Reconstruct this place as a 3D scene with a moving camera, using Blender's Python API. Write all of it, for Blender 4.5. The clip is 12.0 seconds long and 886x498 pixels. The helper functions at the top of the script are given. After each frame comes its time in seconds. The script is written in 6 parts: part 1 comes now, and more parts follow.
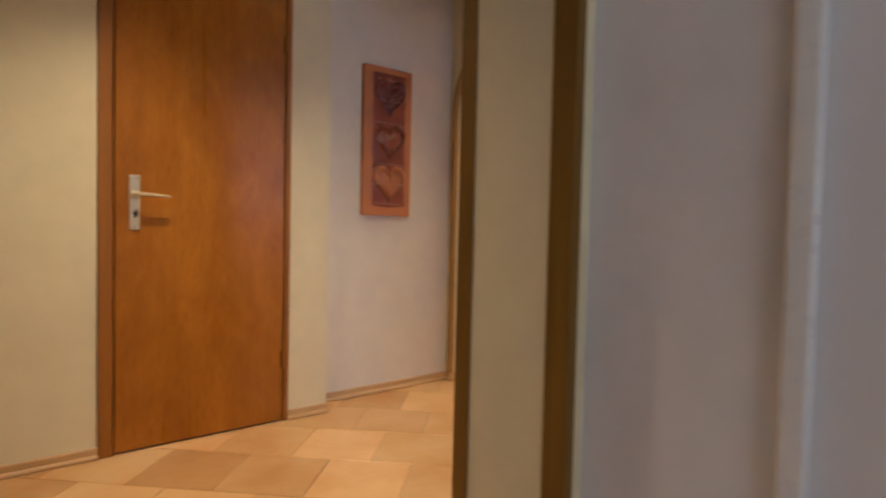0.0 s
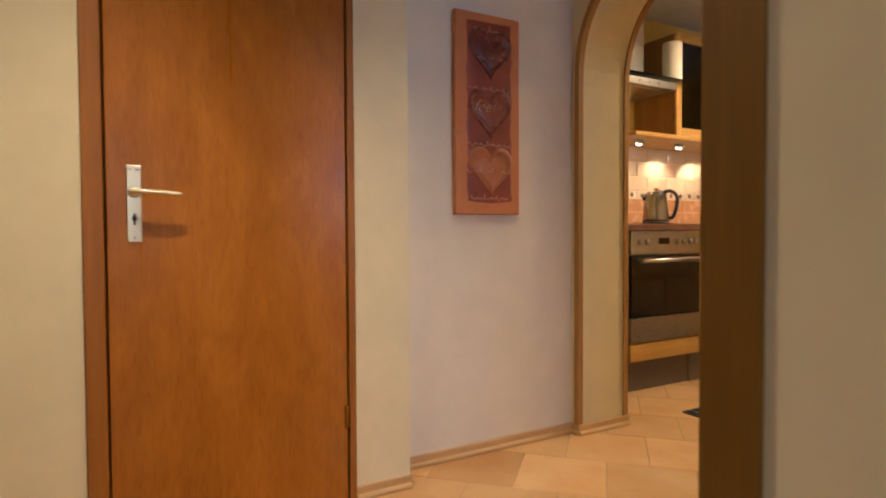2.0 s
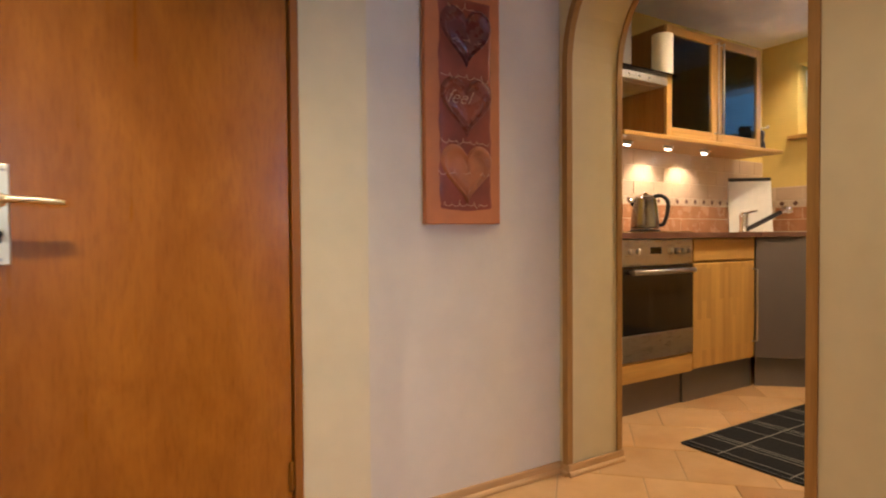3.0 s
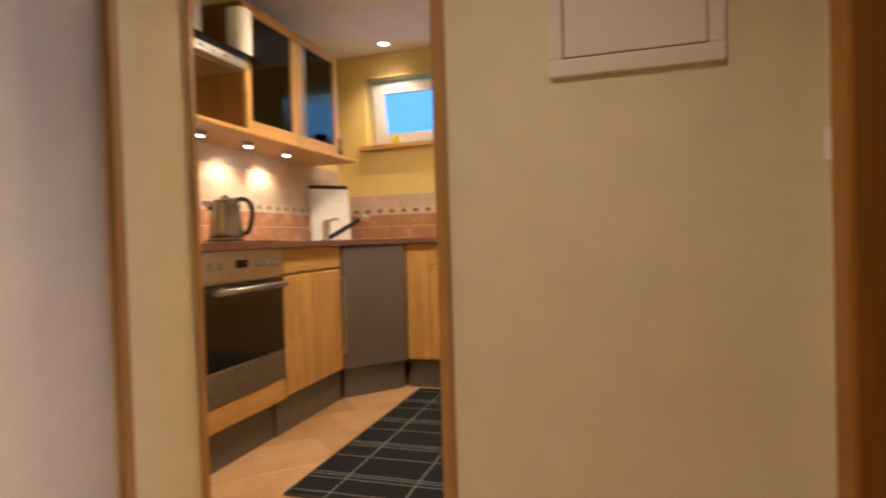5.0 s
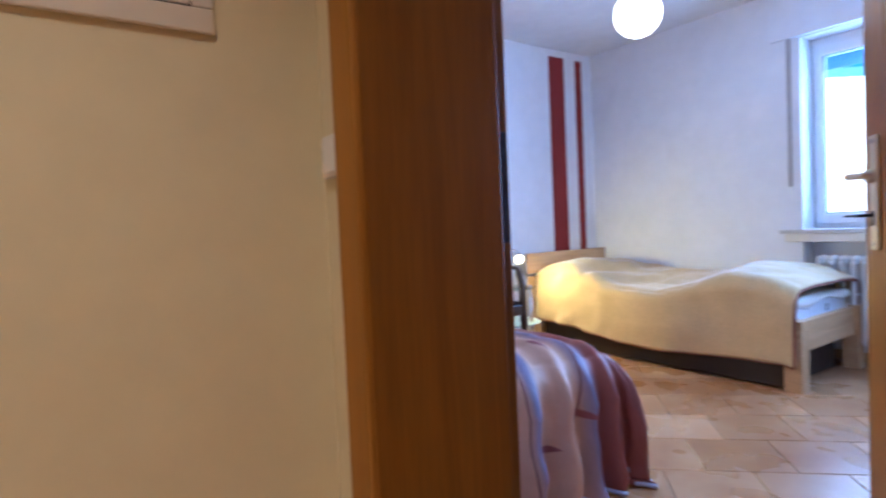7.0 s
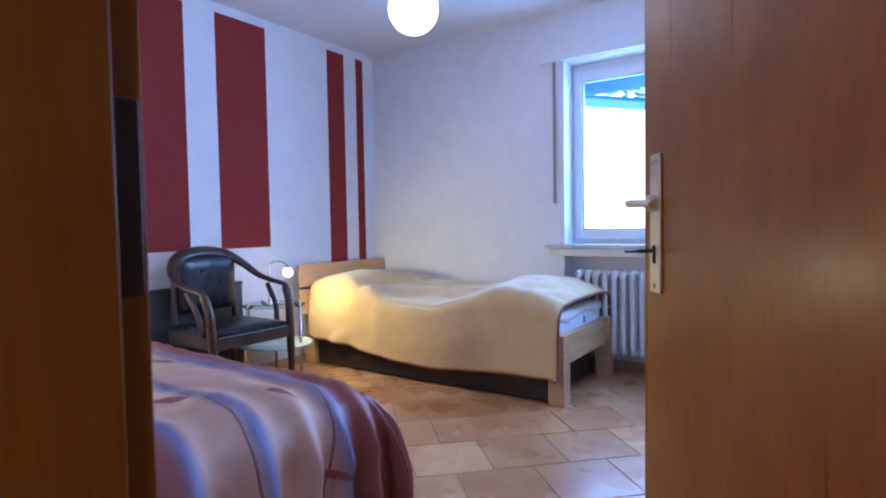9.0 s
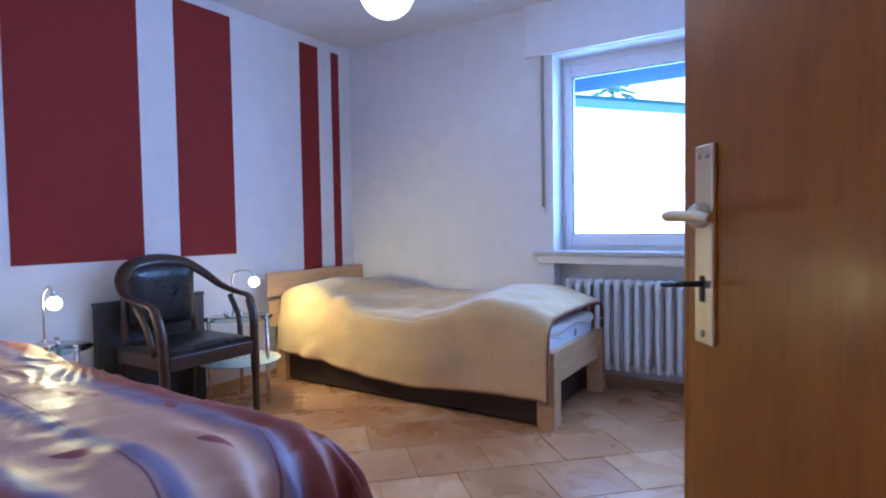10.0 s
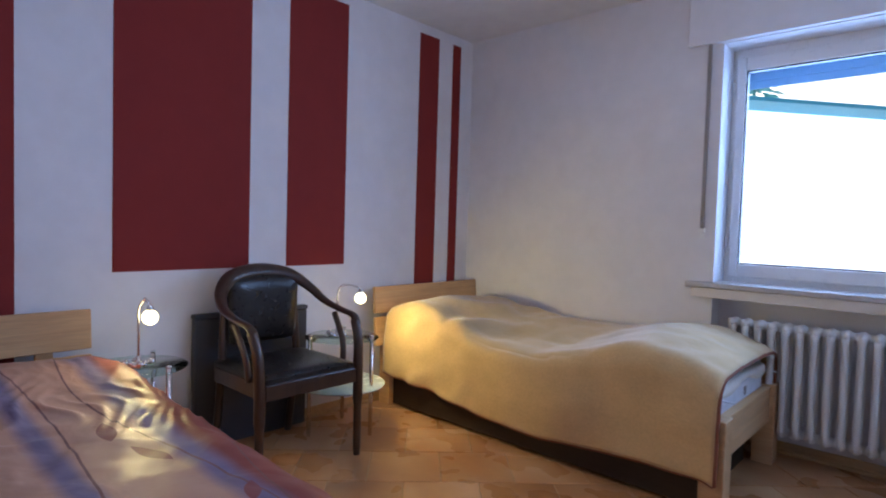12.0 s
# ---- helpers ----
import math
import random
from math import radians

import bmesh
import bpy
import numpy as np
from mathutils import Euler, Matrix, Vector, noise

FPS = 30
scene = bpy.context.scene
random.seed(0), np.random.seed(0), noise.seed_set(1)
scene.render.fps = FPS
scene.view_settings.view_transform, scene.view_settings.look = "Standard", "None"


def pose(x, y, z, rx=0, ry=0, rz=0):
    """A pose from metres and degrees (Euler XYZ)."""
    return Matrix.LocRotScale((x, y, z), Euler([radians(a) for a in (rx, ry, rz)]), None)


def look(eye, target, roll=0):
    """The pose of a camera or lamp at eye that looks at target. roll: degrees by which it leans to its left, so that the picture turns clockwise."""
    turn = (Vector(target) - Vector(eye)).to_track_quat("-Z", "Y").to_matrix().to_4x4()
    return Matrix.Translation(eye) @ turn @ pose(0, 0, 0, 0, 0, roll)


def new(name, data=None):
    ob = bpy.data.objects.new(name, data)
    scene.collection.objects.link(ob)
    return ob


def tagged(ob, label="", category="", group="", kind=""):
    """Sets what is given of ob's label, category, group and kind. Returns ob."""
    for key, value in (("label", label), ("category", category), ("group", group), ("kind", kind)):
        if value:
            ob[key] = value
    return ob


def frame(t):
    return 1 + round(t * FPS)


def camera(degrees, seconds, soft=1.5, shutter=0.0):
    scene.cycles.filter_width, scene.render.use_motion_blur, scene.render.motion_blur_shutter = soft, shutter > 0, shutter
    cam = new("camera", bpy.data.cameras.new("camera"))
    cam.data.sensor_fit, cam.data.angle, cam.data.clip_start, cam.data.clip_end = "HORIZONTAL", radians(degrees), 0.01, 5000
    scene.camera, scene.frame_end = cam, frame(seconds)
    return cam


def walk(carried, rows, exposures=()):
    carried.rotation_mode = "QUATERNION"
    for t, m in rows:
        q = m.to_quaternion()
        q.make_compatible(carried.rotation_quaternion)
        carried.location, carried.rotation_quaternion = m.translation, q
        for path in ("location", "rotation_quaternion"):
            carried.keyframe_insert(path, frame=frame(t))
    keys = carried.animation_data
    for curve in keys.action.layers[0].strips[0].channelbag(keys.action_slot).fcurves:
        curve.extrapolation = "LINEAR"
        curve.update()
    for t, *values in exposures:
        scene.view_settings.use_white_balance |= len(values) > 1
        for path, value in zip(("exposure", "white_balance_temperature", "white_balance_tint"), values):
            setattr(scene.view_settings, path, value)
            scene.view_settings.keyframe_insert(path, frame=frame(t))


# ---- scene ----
cam = camera(75.7, 12.0, soft=2.0, shutter=0.4)
PATH = [
    (0, (-0.401, 0.136, 0.941), (0.87, 1.678, 0.869), 1.3),
    (0.5, (-0.268, 0.313, 0.932), (0.698, 2.062, 0.847), 1.4),
    (1, (-0.159, 0.46, 0.908), (0.705, 2.263, 0.852), 0.6),
    (1.5, (-0.043, 0.638, 0.931), (0.857, 2.423, 0.865), 0.1),
    (2, (0.081, 0.838, 0.928), (1.049, 2.587, 0.873), -0.3),
    (2.5, (0.194, 0.999, 0.956), (1.163, 2.748, 0.901), -0.0),
    (2.7, (0.223, 1.055, 0.966), (1.206, 2.796, 0.914), -0.1),
    (4.3, (0.56, 1.465, 0.957), (2.205, 2.601, 0.912), -1.1),
    (4.5, (0.609, 1.49, 0.958), (2.341, 2.489, 0.917), -1.0),
    (5, (0.684, 1.537, 0.962), (2.594, 2.127, 0.926), -1.7),
    (5.5, (0.719, 1.584, 0.979), (2.717, 1.536, 0.923), -2.6),
    (6, (0.793, 1.604, 0.967), (2.736, 1.136, 0.904), -2.7),
    (6.5, (0.909, 1.584, 0.955), (2.717, 0.733, 0.88), -2.6),
    (7, (0.992, 1.561, 0.986), (2.628, 0.414, 0.91), -2.5),
    (7.5, (1.035, 1.54, 1.02), (2.299, -0.007, 0.926), -2.5),
    (7.7, (1.053, 1.507, 1.018), (2.249, -0.093, 0.928), -1.9),
    (9.3, (1.226, 1.105, 1.022), (2.349, -0.548, 0.938), -0.9),
    (9.5, (1.258, 1.047, 1.026), (2.38, -0.606, 0.945), -0.8),
    (10, (1.314, 0.938, 1.041), (2.396, -0.743, 0.961), -0.9),
    (10.5, (1.413, 0.842, 1.055), (2.489, -0.842, 0.982), -0.6),
    (11, (1.481, 0.74, 1.097), (2.656, -0.877, 1.017), 1.2),
    (11.5, (1.596, 0.697, 1.114), (2.895, -0.822, 1.038), 1.6),
    (12, (1.721, 0.634, 1.132), (3.078, -0.834, 1.049), 1.7),
]
walk(cam, [(t, look(eye, target, roll)) for t, eye, target, roll in PATH],
     exposures=[(0, -0.25, 6900, 10), (2.5, -0.1, 6800, 10), (4.5, 0.0, 6250, 11), (6.0, 0.05, 5850, 12), (7.5, 0.1, 5300, 14), (9.5, -0.33, 5300, 17), (10.5, -0.47, 5700, 17), (11.25, -0.62, 6150, 17), (12, -0.88, 6600, 17)])


# ---- world and light ----
world = bpy.data.worlds.new("dusk_sky")
scene.world = world
world.use_nodes = True
wn = world.node_tree.nodes
wn.clear()
sky = wn.new("ShaderNodeTexSky")
sky.sky_type, sky.sun_disc = "NISHITA", False
sky.sun_elevation, sky.sun_rotation = radians(27), radians(0)
bg = wn.new("ShaderNodeBackground")
bg.inputs["Strength"].default_value = 0.15
wout = wn.new("ShaderNodeOutputWorld")
world.node_tree.links.new(sky.outputs[0], bg.inputs[0])
world.node_tree.links.new(bg.outputs[0], wout.inputs[0])


def lamp(name, kind, m, power, colour, size=0.1, size_y=None, spot=None, blend=0.5):
    d = bpy.data.lights.new(name, kind)
    d.energy, d.color = power, colour
    if kind == "AREA":
        d.shape, d.size, d.size_y = "RECTANGLE", size, size_y or size
    else:
        d.shadow_soft_size = size
    if kind == "SPOT":
        d.spot_size, d.spot_blend = radians(spot), blend
    ob = new(name, d)
    ob.matrix_world = m
    return ob


WARM, DAY = (1.0, 0.81, 0.585), (0.28, 0.52, 1.0)
# sky light in the bedroom window's opening
lamp("window_light", "AREA", look((1.82, -2.90, 1.50), (1.82, 0.0, 1.0)), 125, DAY, 1.75, 1.15)
# sky light in the kitchen window's opening
lamp("kitchen_window_light", "AREA", look((4.90, 2.93, 1.97), (3.5, 2.93, 1.4)), 1.2, (0.25, 0.55, 1.0), 0.85, 0.4)
# sky light in the first room's window
lamp("first_room_window_light", "AREA", look((-0.9, -2.62, 1.5), (-0.9, 0.0, 1.2)), 13, (0.58, 0.70, 1.0), 1.3, 1.1)
# hall ceiling lamps
for hx, hy, hp_, cone in ((0.0, 1.98, 122, 102), (1.05, 1.80, 68, 108)):
    lamp("hall_light", "SPOT", look((hx, hy, 2.38), (hx, hy, 0)), hp_, WARM, 0.03, spot=cone, blend=1.0)
# bedroom globe
lamp("globe_light", "POINT", pose(2.760, -0.92, 2.0), 6.5, (1.0, 0.93, 0.92), 0.115)
# kitchen ceiling lamps: the corner one, and a second added unseen to brighten the room
for kx, ky, kp, cone in ((4.62, 3.17, 34, 120), (3.30, 2.45, 150, 160)):
    lamp("kitchen_light", "SPOT", look((kx, ky, 2.40), (kx, ky, 0)), kp, (1.0, 0.76, 0.50), 0.03, spot=cone, blend=0.8)
# lamps under the wall cabinets
for kx in (3.00, 3.38, 3.76):
    lamp("cabinet_light", "SPOT", look((kx, 3.53, 1.478), (kx, 3.66, 1.16)), 9.0, (1.0, 0.80, 0.58), 0.012, spot=118, blend=0.7)
# soft fill added from the north to brighten what stands outside
sun = bpy.data.lights.new("outside_fill", "SUN")
sun.energy, sun.angle, sun.color = 1.4, radians(20), (0.75, 0.88, 1.0)
so_ = new("outside_fill", sun)
so_.matrix_world = look((0, 6, 6), (0, -6, 0))
# two bedside lamps: reflector bulbs
for eye, aim, bp in (((4.159, -0.257, 0.722), (3.55, -0.25, 0.33), 13), ((4.145, -1.338, 0.722), (3.60, -2.0, 0.42), 27)):
    lamp("bedside_light", "SPOT", look(eye, aim), bp, (1.0, 0.86, 0.38), 0.03, spot=165, blend=0.8)

# ---- materials ----


class Mat:
    """A small builder for node materials."""

    def __init__(self, name, colour, rough=0.6, metal=0.0, spec=0.5):
        self.m = bpy.data.materials.new(name)
        self.m.use_nodes = True
        self.t = self.m.node_tree
        self.n, self.l = self.t.nodes, self.t.links
        self.b = self.n["Principled BSDF"]
        self.set("Base Color", (*colour, 1))
        self.set("Roughness", rough)
        self.set("Metallic", metal)
        self.set("Specular IOR Level", spec)
        self.colour = colour
        self.heights = []

    def set(self, key, value):
        self.b.inputs[key].default_value = value

    def coords(self, scale=(1, 1, 1), turn=(0, 0, 0), world=True):
        mp = self.n.new("ShaderNodeMapping")
        mp.inputs["Scale"].default_value = scale
        mp.inputs["Rotation"].default_value = turn
        if world:
            src = self.n.new("ShaderNodeNewGeometry").outputs["Position"]
        else:
            src = self.n.new("ShaderNodeTexCoord").outputs["Object"]
        self.l.new(src, mp.inputs["Vector"])
        return mp.outputs[0]

    def noise(self, vec, scale, detail=3.0, rough=0.55, distort=0.0):
        n = self.n.new("ShaderNodeTexNoise")
        n.inputs["Scale"].default_value, n.inputs["Detail"].default_value = scale, detail
        n.inputs["Roughness"].default_value, n.inputs["Distortion"].default_value = rough, distort
        self.l.new(vec, n.inputs["Vector"])
        return n.outputs["Fac"]

    def ramp(self, fac, stops):
        r = self.n.new("ShaderNodeValToRGB")
        e = r.color_ramp.elements
        for i, (p, c) in enumerate(stops):
            el = e[i] if i < 2 else e.new(p)
            el.position, el.color = p, (*c, 1)
        self.l.new(fac, r.inputs[0])
        return r.outputs[0]

    def mix(self, fac, a, b, kind="MIX"):
        x = self.n.new("ShaderNodeMix")
        x.data_type, x.blend_type = "RGBA", kind
        for sock, v in ((x.inputs[0], fac), (x.inputs[6], a), (x.inputs[7], b)):
            if isinstance(v, (int, float)):
                sock.default_value = v
            elif isinstance(v, tuple):
                sock.default_value = (*v, 1)
            else:
                self.l.new(v, sock)
        return x.outputs[2]

    def vary(self, amount, scale, vec=None, detail=4.0):
        """Mottle the colour so far by amount at that scale."""
        vec = vec or self.coords()
        f = self.noise(vec, scale, detail)
        g = self.ramp(f, [(0.3, (1 - amount,) * 3), (0.7, (1 + amount,) * 3)])
        self.paint(self.mix(1.0, self.now(), g, "MULTIPLY"))
        return self

    def each(self, amount):
        """Every object its own shade."""
        r = self.n.new("ShaderNodeObjectInfo").outputs["Random"]
        g = self.ramp(r, [(0.0, (1 - amount,) * 3), (1.0, (1 + amount,) * 3)])
        self.paint(self.mix(1.0, self.now(), g, "MULTIPLY"))
        return self

    def now(self):
        s = self.b.inputs["Base Color"]
        return s.links[0].from_socket if s.links else tuple(s.default_value)[:3]

    def paint(self, sock):
        self.l.new(sock, self.b.inputs["Base Color"])
        return self

    def gloss(self, fac, lo, hi):
        r = self.n.new("ShaderNodeMapRange")
        r.inputs["To Min"].default_value, r.inputs["To Max"].default_value = lo, hi
        r.inputs["From Min"].default_value, r.inputs["From Max"].default_value = 0.3, 0.7
        self.l.new(fac, r.inputs[0])
        self.l.new(r.outputs[0], self.b.inputs["Roughness"])
        return self

    def bump(self, fac, strength=0.2, dist=0.002):
        p = self.n.new("ShaderNodeBump")
        p.inputs["Strength"].default_value, p.inputs["Distance"].default_value = strength, dist
        self.l.new(fac, p.inputs["Height"])
        s = self.b.inputs["Normal"]
        if s.links:
            self.l.new(s.links[0].from_socket, p.inputs["Normal"])
        self.l.new(p.outputs[0], s)
        return self


def plaster(name, colour, bump=0.14):
    m = Mat(name, colour, 0.85, spec=0.25)
    m.vary(0.04, 1.3).vary(0.03, 9)
    v = m.coords()
    m.bump(m.noise(v, 140, 4), bump, 0.002).bump(m.noise(v, 22, 3), bump, 0.003)
    return m.m


def timber(name, dark, light, along="z", rough=0.45, scale=1.0, each=0.0, coat=0.0, blotch=0.0):
    """Veneer with long grain."""
    m = Mat(name, light, rough)
    s = {"x": (0.6, 14, 14), "y": (14, 0.6, 14), "z": (14, 14, 0.6)}[along]
    v = m.coords(tuple(a * scale for a in s), world=False)
    f = m.noise(v, 1.6, 5, 0.6, 0.6)
    fine = m.noise(m.coords(tuple(a * scale * 6 for a in s), world=False), 2.2, 4, 0.6)
    c = m.ramp(f, [(0.28, dark), (0.72, light)])
    g = m.ramp(fine, [(0.3, (0.86,) * 3), (0.7, (1.08,) * 3)])
    m.paint(m.mix(1.0, c, g, "MULTIPLY"))
    m.vary(0.07, 1.7, m.coords(world=False))
    if each:
        m.each(each)
    if blotch:
        m.vary(blotch, 3.2, m.coords((1.6, 1.6, 0.45), world=False), 5.0)
    m.gloss(fine, rough - 0.06, rough + 0.08)
    m.bump(fine, 0.08, 0.001)
    if coat:
        m.set("Coat Weight", coat)
        m.set("Coat Roughness", 0.25)
    return m.m


def staves():
    """Light kitchen wood glued from upright staves of uneven tone."""
    m = Mat("kitchen_wood", (0.58, 0.33, 0.10), 0.4)
    g = m.n.new("ShaderNodeTexCoord").outputs["Object"]
    sep, com = m.n.new("ShaderNodeSeparateXYZ"), m.n.new("ShaderNodeCombineXYZ")
    m.l.new(g, sep.inputs[0])
    add = m.n.new("ShaderNodeMath")
    m.l.new(sep.outputs["X"], add.inputs[0])
    m.l.new(sep.outputs["Y"], add.inputs[1])
    m.l.new(sep.outputs["Z"], com.inputs["X"])
    m.l.new(add.outputs[0], com.inputs["Y"])
    br = m.n.new("ShaderNodeTexBrick")
    br.offset, br.squash = 0.37, 1.0
    for key, v in (("Color1", (0.87, 0.85, 0.82, 1)), ("Color2", (1.08, 1.08, 1.07, 1)), ("Mortar", (0.86, 0.84, 0.80, 1))):
        br.inputs[key].default_value = v
    for key, v in (("Scale", 1.0), ("Mortar Size", 0.0006), ("Brick Width", 0.29), ("Row Height", 0.043)):
        br.inputs[key].default_value = v
    m.l.new(com.outputs[0], br.inputs["Vector"])
    grain = m.noise(m.coords((11, 11, 0.5), world=False), 1.6, 5, 0.6, 0.6)
    c = m.ramp(grain, [(0.28, (0.50, 0.27, 0.07)), (0.72, (0.66, 0.40, 0.13))])
    m.paint(m.mix(1.0, c, br.outputs["Color"], "MULTIPLY"))
    m.gloss(grain, 0.34, 0.48)
    m.bump(grain, 0.05, 0.001)
    return m.m


def veneer():
    """Varnished orange-brown door veneer: cloudy figure, short flecks, faint streaks."""
    m = Mat("door_veneer", (0.38, 0.135, 0.014), 0.34)
    cloud = m.noise(m.coords((2.2, 2.2, 0.9), world=False), 2.6, 6, 0.62, 0.8)
    streak = m.noise(m.coords((16, 16, 0.5), world=False), 2.0, 4, 0.6, 0.4)
    fleck = m.noise(m.coords((60, 60, 7), world=False), 3.0, 3, 0.6)
    c = m.ramp(cloud, [(0.30, (0.300, 0.096, 0.008)), (0.52, (0.375, 0.132, 0.013)), (0.74, (0.455, 0.172, 0.020))])
    c = m.mix(1.0, c, m.ramp(streak, [(0.3, (0.93, 0.92, 0.90)), (0.7, (1.05, 1.05, 1.05))]), "MULTIPLY")
    c = m.mix(1.0, c, m.ramp(fleck, [(0.32, (0.86, 0.83, 0.80)), (0.5, (1.0, 1.0, 1.0)), (0.75, (1.05, 1.05, 1.04))]), "MULTIPLY")
    m.paint(c)
    m.gloss(streak, 0.26, 0.40)
    m.bump(streak, 0.10, 0.002).bump(fleck, 0.06, 0.0006)
    m.set("Specular IOR Level", 0.32)
    m.set("Coat Weight", 0.12)
    m.set("Coat Roughness", 0.2)
    return m.m


def plain(name, colour, rough=0.5, metal=0.0, vary=0.05, scale=14, bump=0.0, spec=0.5):
    m = Mat(name, colour, rough, metal, spec)
    m.vary(vary, scale)
    m.gloss(m.noise(m.coords(), scale * 2.3, 3), max(0.02, rough - 0.05), rough + 0.06)
    if bump:
        m.bump(m.noise(m.coords(), 160, 3), bump, 0.001)
    return m.m


def brushed(name, colour, rough=0.3, along=(2, 60, 60)):
    m = Mat(name, colour, rough, 1.0)
    f = m.noise(m.coords(along, world=False), 6, 4)
    m.gloss(f, rough - 0.08, rough + 0.1)
    m.bump(f, 0.05, 0.0005)
    return m.m


def glow(name, colour, strength):
    m = Mat(name, (0.5, 0.5, 0.5), 0.6, spec=0.0)
    m.set("Emission Color", (*colour, 1))
    m.set("Emission Strength", strength)
    return m.m


def glass(name, tint=(1, 1, 1), rough=0.0, mix=0.12):
    """A thin pane: mostly clear, with a gloss of its own."""
    m = Mat(name, tint, rough)
    m.n.remove(m.b)
    tr, gl = m.n.new("ShaderNodeBsdfTransparent"), m.n.new("ShaderNodeBsdfGlossy")
    tr.inputs[0].default_value, gl.inputs["Roughness"].default_value = (*tint, 1), rough
    fr = m.n.new("ShaderNodeLayerWeight")
    fr.inputs[0].default_value = mix
    mx = m.n.new("ShaderNodeMixShader")
    m.l.new(fr.outputs["Fresnel"], mx.inputs[0])
    m.l.new(tr.outputs[0], mx.inputs[1])
    m.l.new(gl.outputs[0], mx.inputs[2])
    m.l.new(mx.outputs[0], m.n["Material Output"].inputs[0])
    return m.m


M_HALL = plaster("cream_plaster", (0.72, 0.65, 0.455))
M_RECESS = plaster("white_plaster_warm", (0.73, 0.68, 0.58))
M_WHITE = plaster("white_plaster", (0.78, 0.77, 0.79))
M_CEIL = plaster("ceiling_paint", (0.80, 0.79, 0.78), 0.15)
M_KITCHEN = plaster("yellow_plaster", (0.72, 0.56, 0.20))
M_MAROON = plaster("maroon_paint", (0.25, 0.031, 0.028), 0.2)
M_DOOR = veneer()
M_FRAME = timber("frame_veneer", (0.175, 0.062, 0.004), (0.255, 0.100, 0.008), "z", 0.45, 0.8)
M_FRAME.node_tree.nodes["Principled BSDF"].inputs["Specular IOR Level"].default_value = 0.22
M_TRIM = timber("trim_wood", (0.33, 0.17, 0.05), (0.44, 0.25, 0.085), "z", 0.5)
M_BASE = timber("skirting_wood", (0.44, 0.26, 0.11), (0.58, 0.37, 0.18), "x", 0.5)
M_BEECH = timber("beech_wood", (0.52, 0.29, 0.13), (0.68, 0.43, 0.22), "x", 0.5)
M_OAK = staves()
M_STEEL = brushed("brushed_steel", (0.55, 0.53, 0.50), 0.32)
M_CHROME = plain("chrome", (0.8, 0.8, 0.8), 0.08, 1.0, 0.02)
M_BRASS = brushed("pale_brass", (0.78, 0.70, 0.52), 0.36, (60, 60, 2))
M_BLACKGLASS = plain("black_glass", (0.012, 0.011, 0.010), 0.08, 0, 0.02)
M_GREY = plain("grey_panel", (0.125, 0.103, 0.094), 0.5, 0, 0.05, 5)
M_PLINTH = plain("plinth_metal", (0.17, 0.165, 0.17), 0.38, 0.5, 0.05, 4)
M_BLACK = plain("black_plastic", (0.018, 0.017, 0.017), 0.35)
M_PVC = plain("white_plastic", (0.80, 0.80, 0.80), 0.3, 0, 0.02)
M_RADIATOR = plain("radiator_enamel", (0.76, 0.75, 0.72), 0.35, 0, 0.03, 6)
M_MARBLE = plain("sill_stone", (0.55, 0.53, 0.52), 0.3, 0, 0.12, 25)
M_GROUT = plain("floor_grout", (0.46, 0.33, 0.20), 0.9, 0, 0.1, 30)
M_PANE = glass("window_glass")
M_OUT = plain("garden_wall_paint", (0.85, 0.85, 0.85), 0.8)


def tile_mat(name, lo, mid, hi, each=0.16, rough=0.34):
    m = Mat(name, mid, rough)
    v = m.coords()
    f = m.noise(v, 3.0, 3, 0.5, 0.2)
    c = m.ramp(f, [(0.25, lo), (0.5, mid), (0.75, hi)])
    r = m.n.new("ShaderNodeObjectInfo").outputs["Random"]
    isl = m.n.new("ShaderNodeNewGeometry").outputs["Random Per Island"]
    add = m.n.new("ShaderNodeMath")
    add.operation = "ADD"
    m.l.new(r, add.inputs[0])
    m.l.new(isl, add.inputs[1])
    fr = m.n.new("ShaderNodeMath")
    fr.operation = "FRACT"
    m.l.new(add.outputs[0], fr.inputs[0])
    g = m.ramp(fr.outputs[0], [(0.0, (1 - each, 1 - each * 1.35, 1 - each * 1.7)), (0.55, (1.0, 1.0, 1.0)), (1.0, (1 + each * 0.6,) * 3)])
    m.paint(m.mix(1.0, c, g, "MULTIPLY"))
    m.vary(0.03, 26, v)
    m.gloss(m.noise(v, 4, 2), rough - 0.02, rough + 0.05)
    m.bump(m.noise(v, 60, 4), 0.05, 0.001).bump(m.noise(v, 7, 3), 0.06, 0.003)
    return m.m


M_TILE = tile_mat("floor_tile_glaze", (0.51, 0.275, 0.115), (0.595, 0.365, 0.175), (0.67, 0.450, 0.250), 0.26, 0.36)
M_TILE_ROOM = tile_mat("terracotta_floor_tile", (0.43, 0.195, 0.082), (0.53, 0.275, 0.125), (0.62, 0.375, 0.20), 0.24, 0.27)

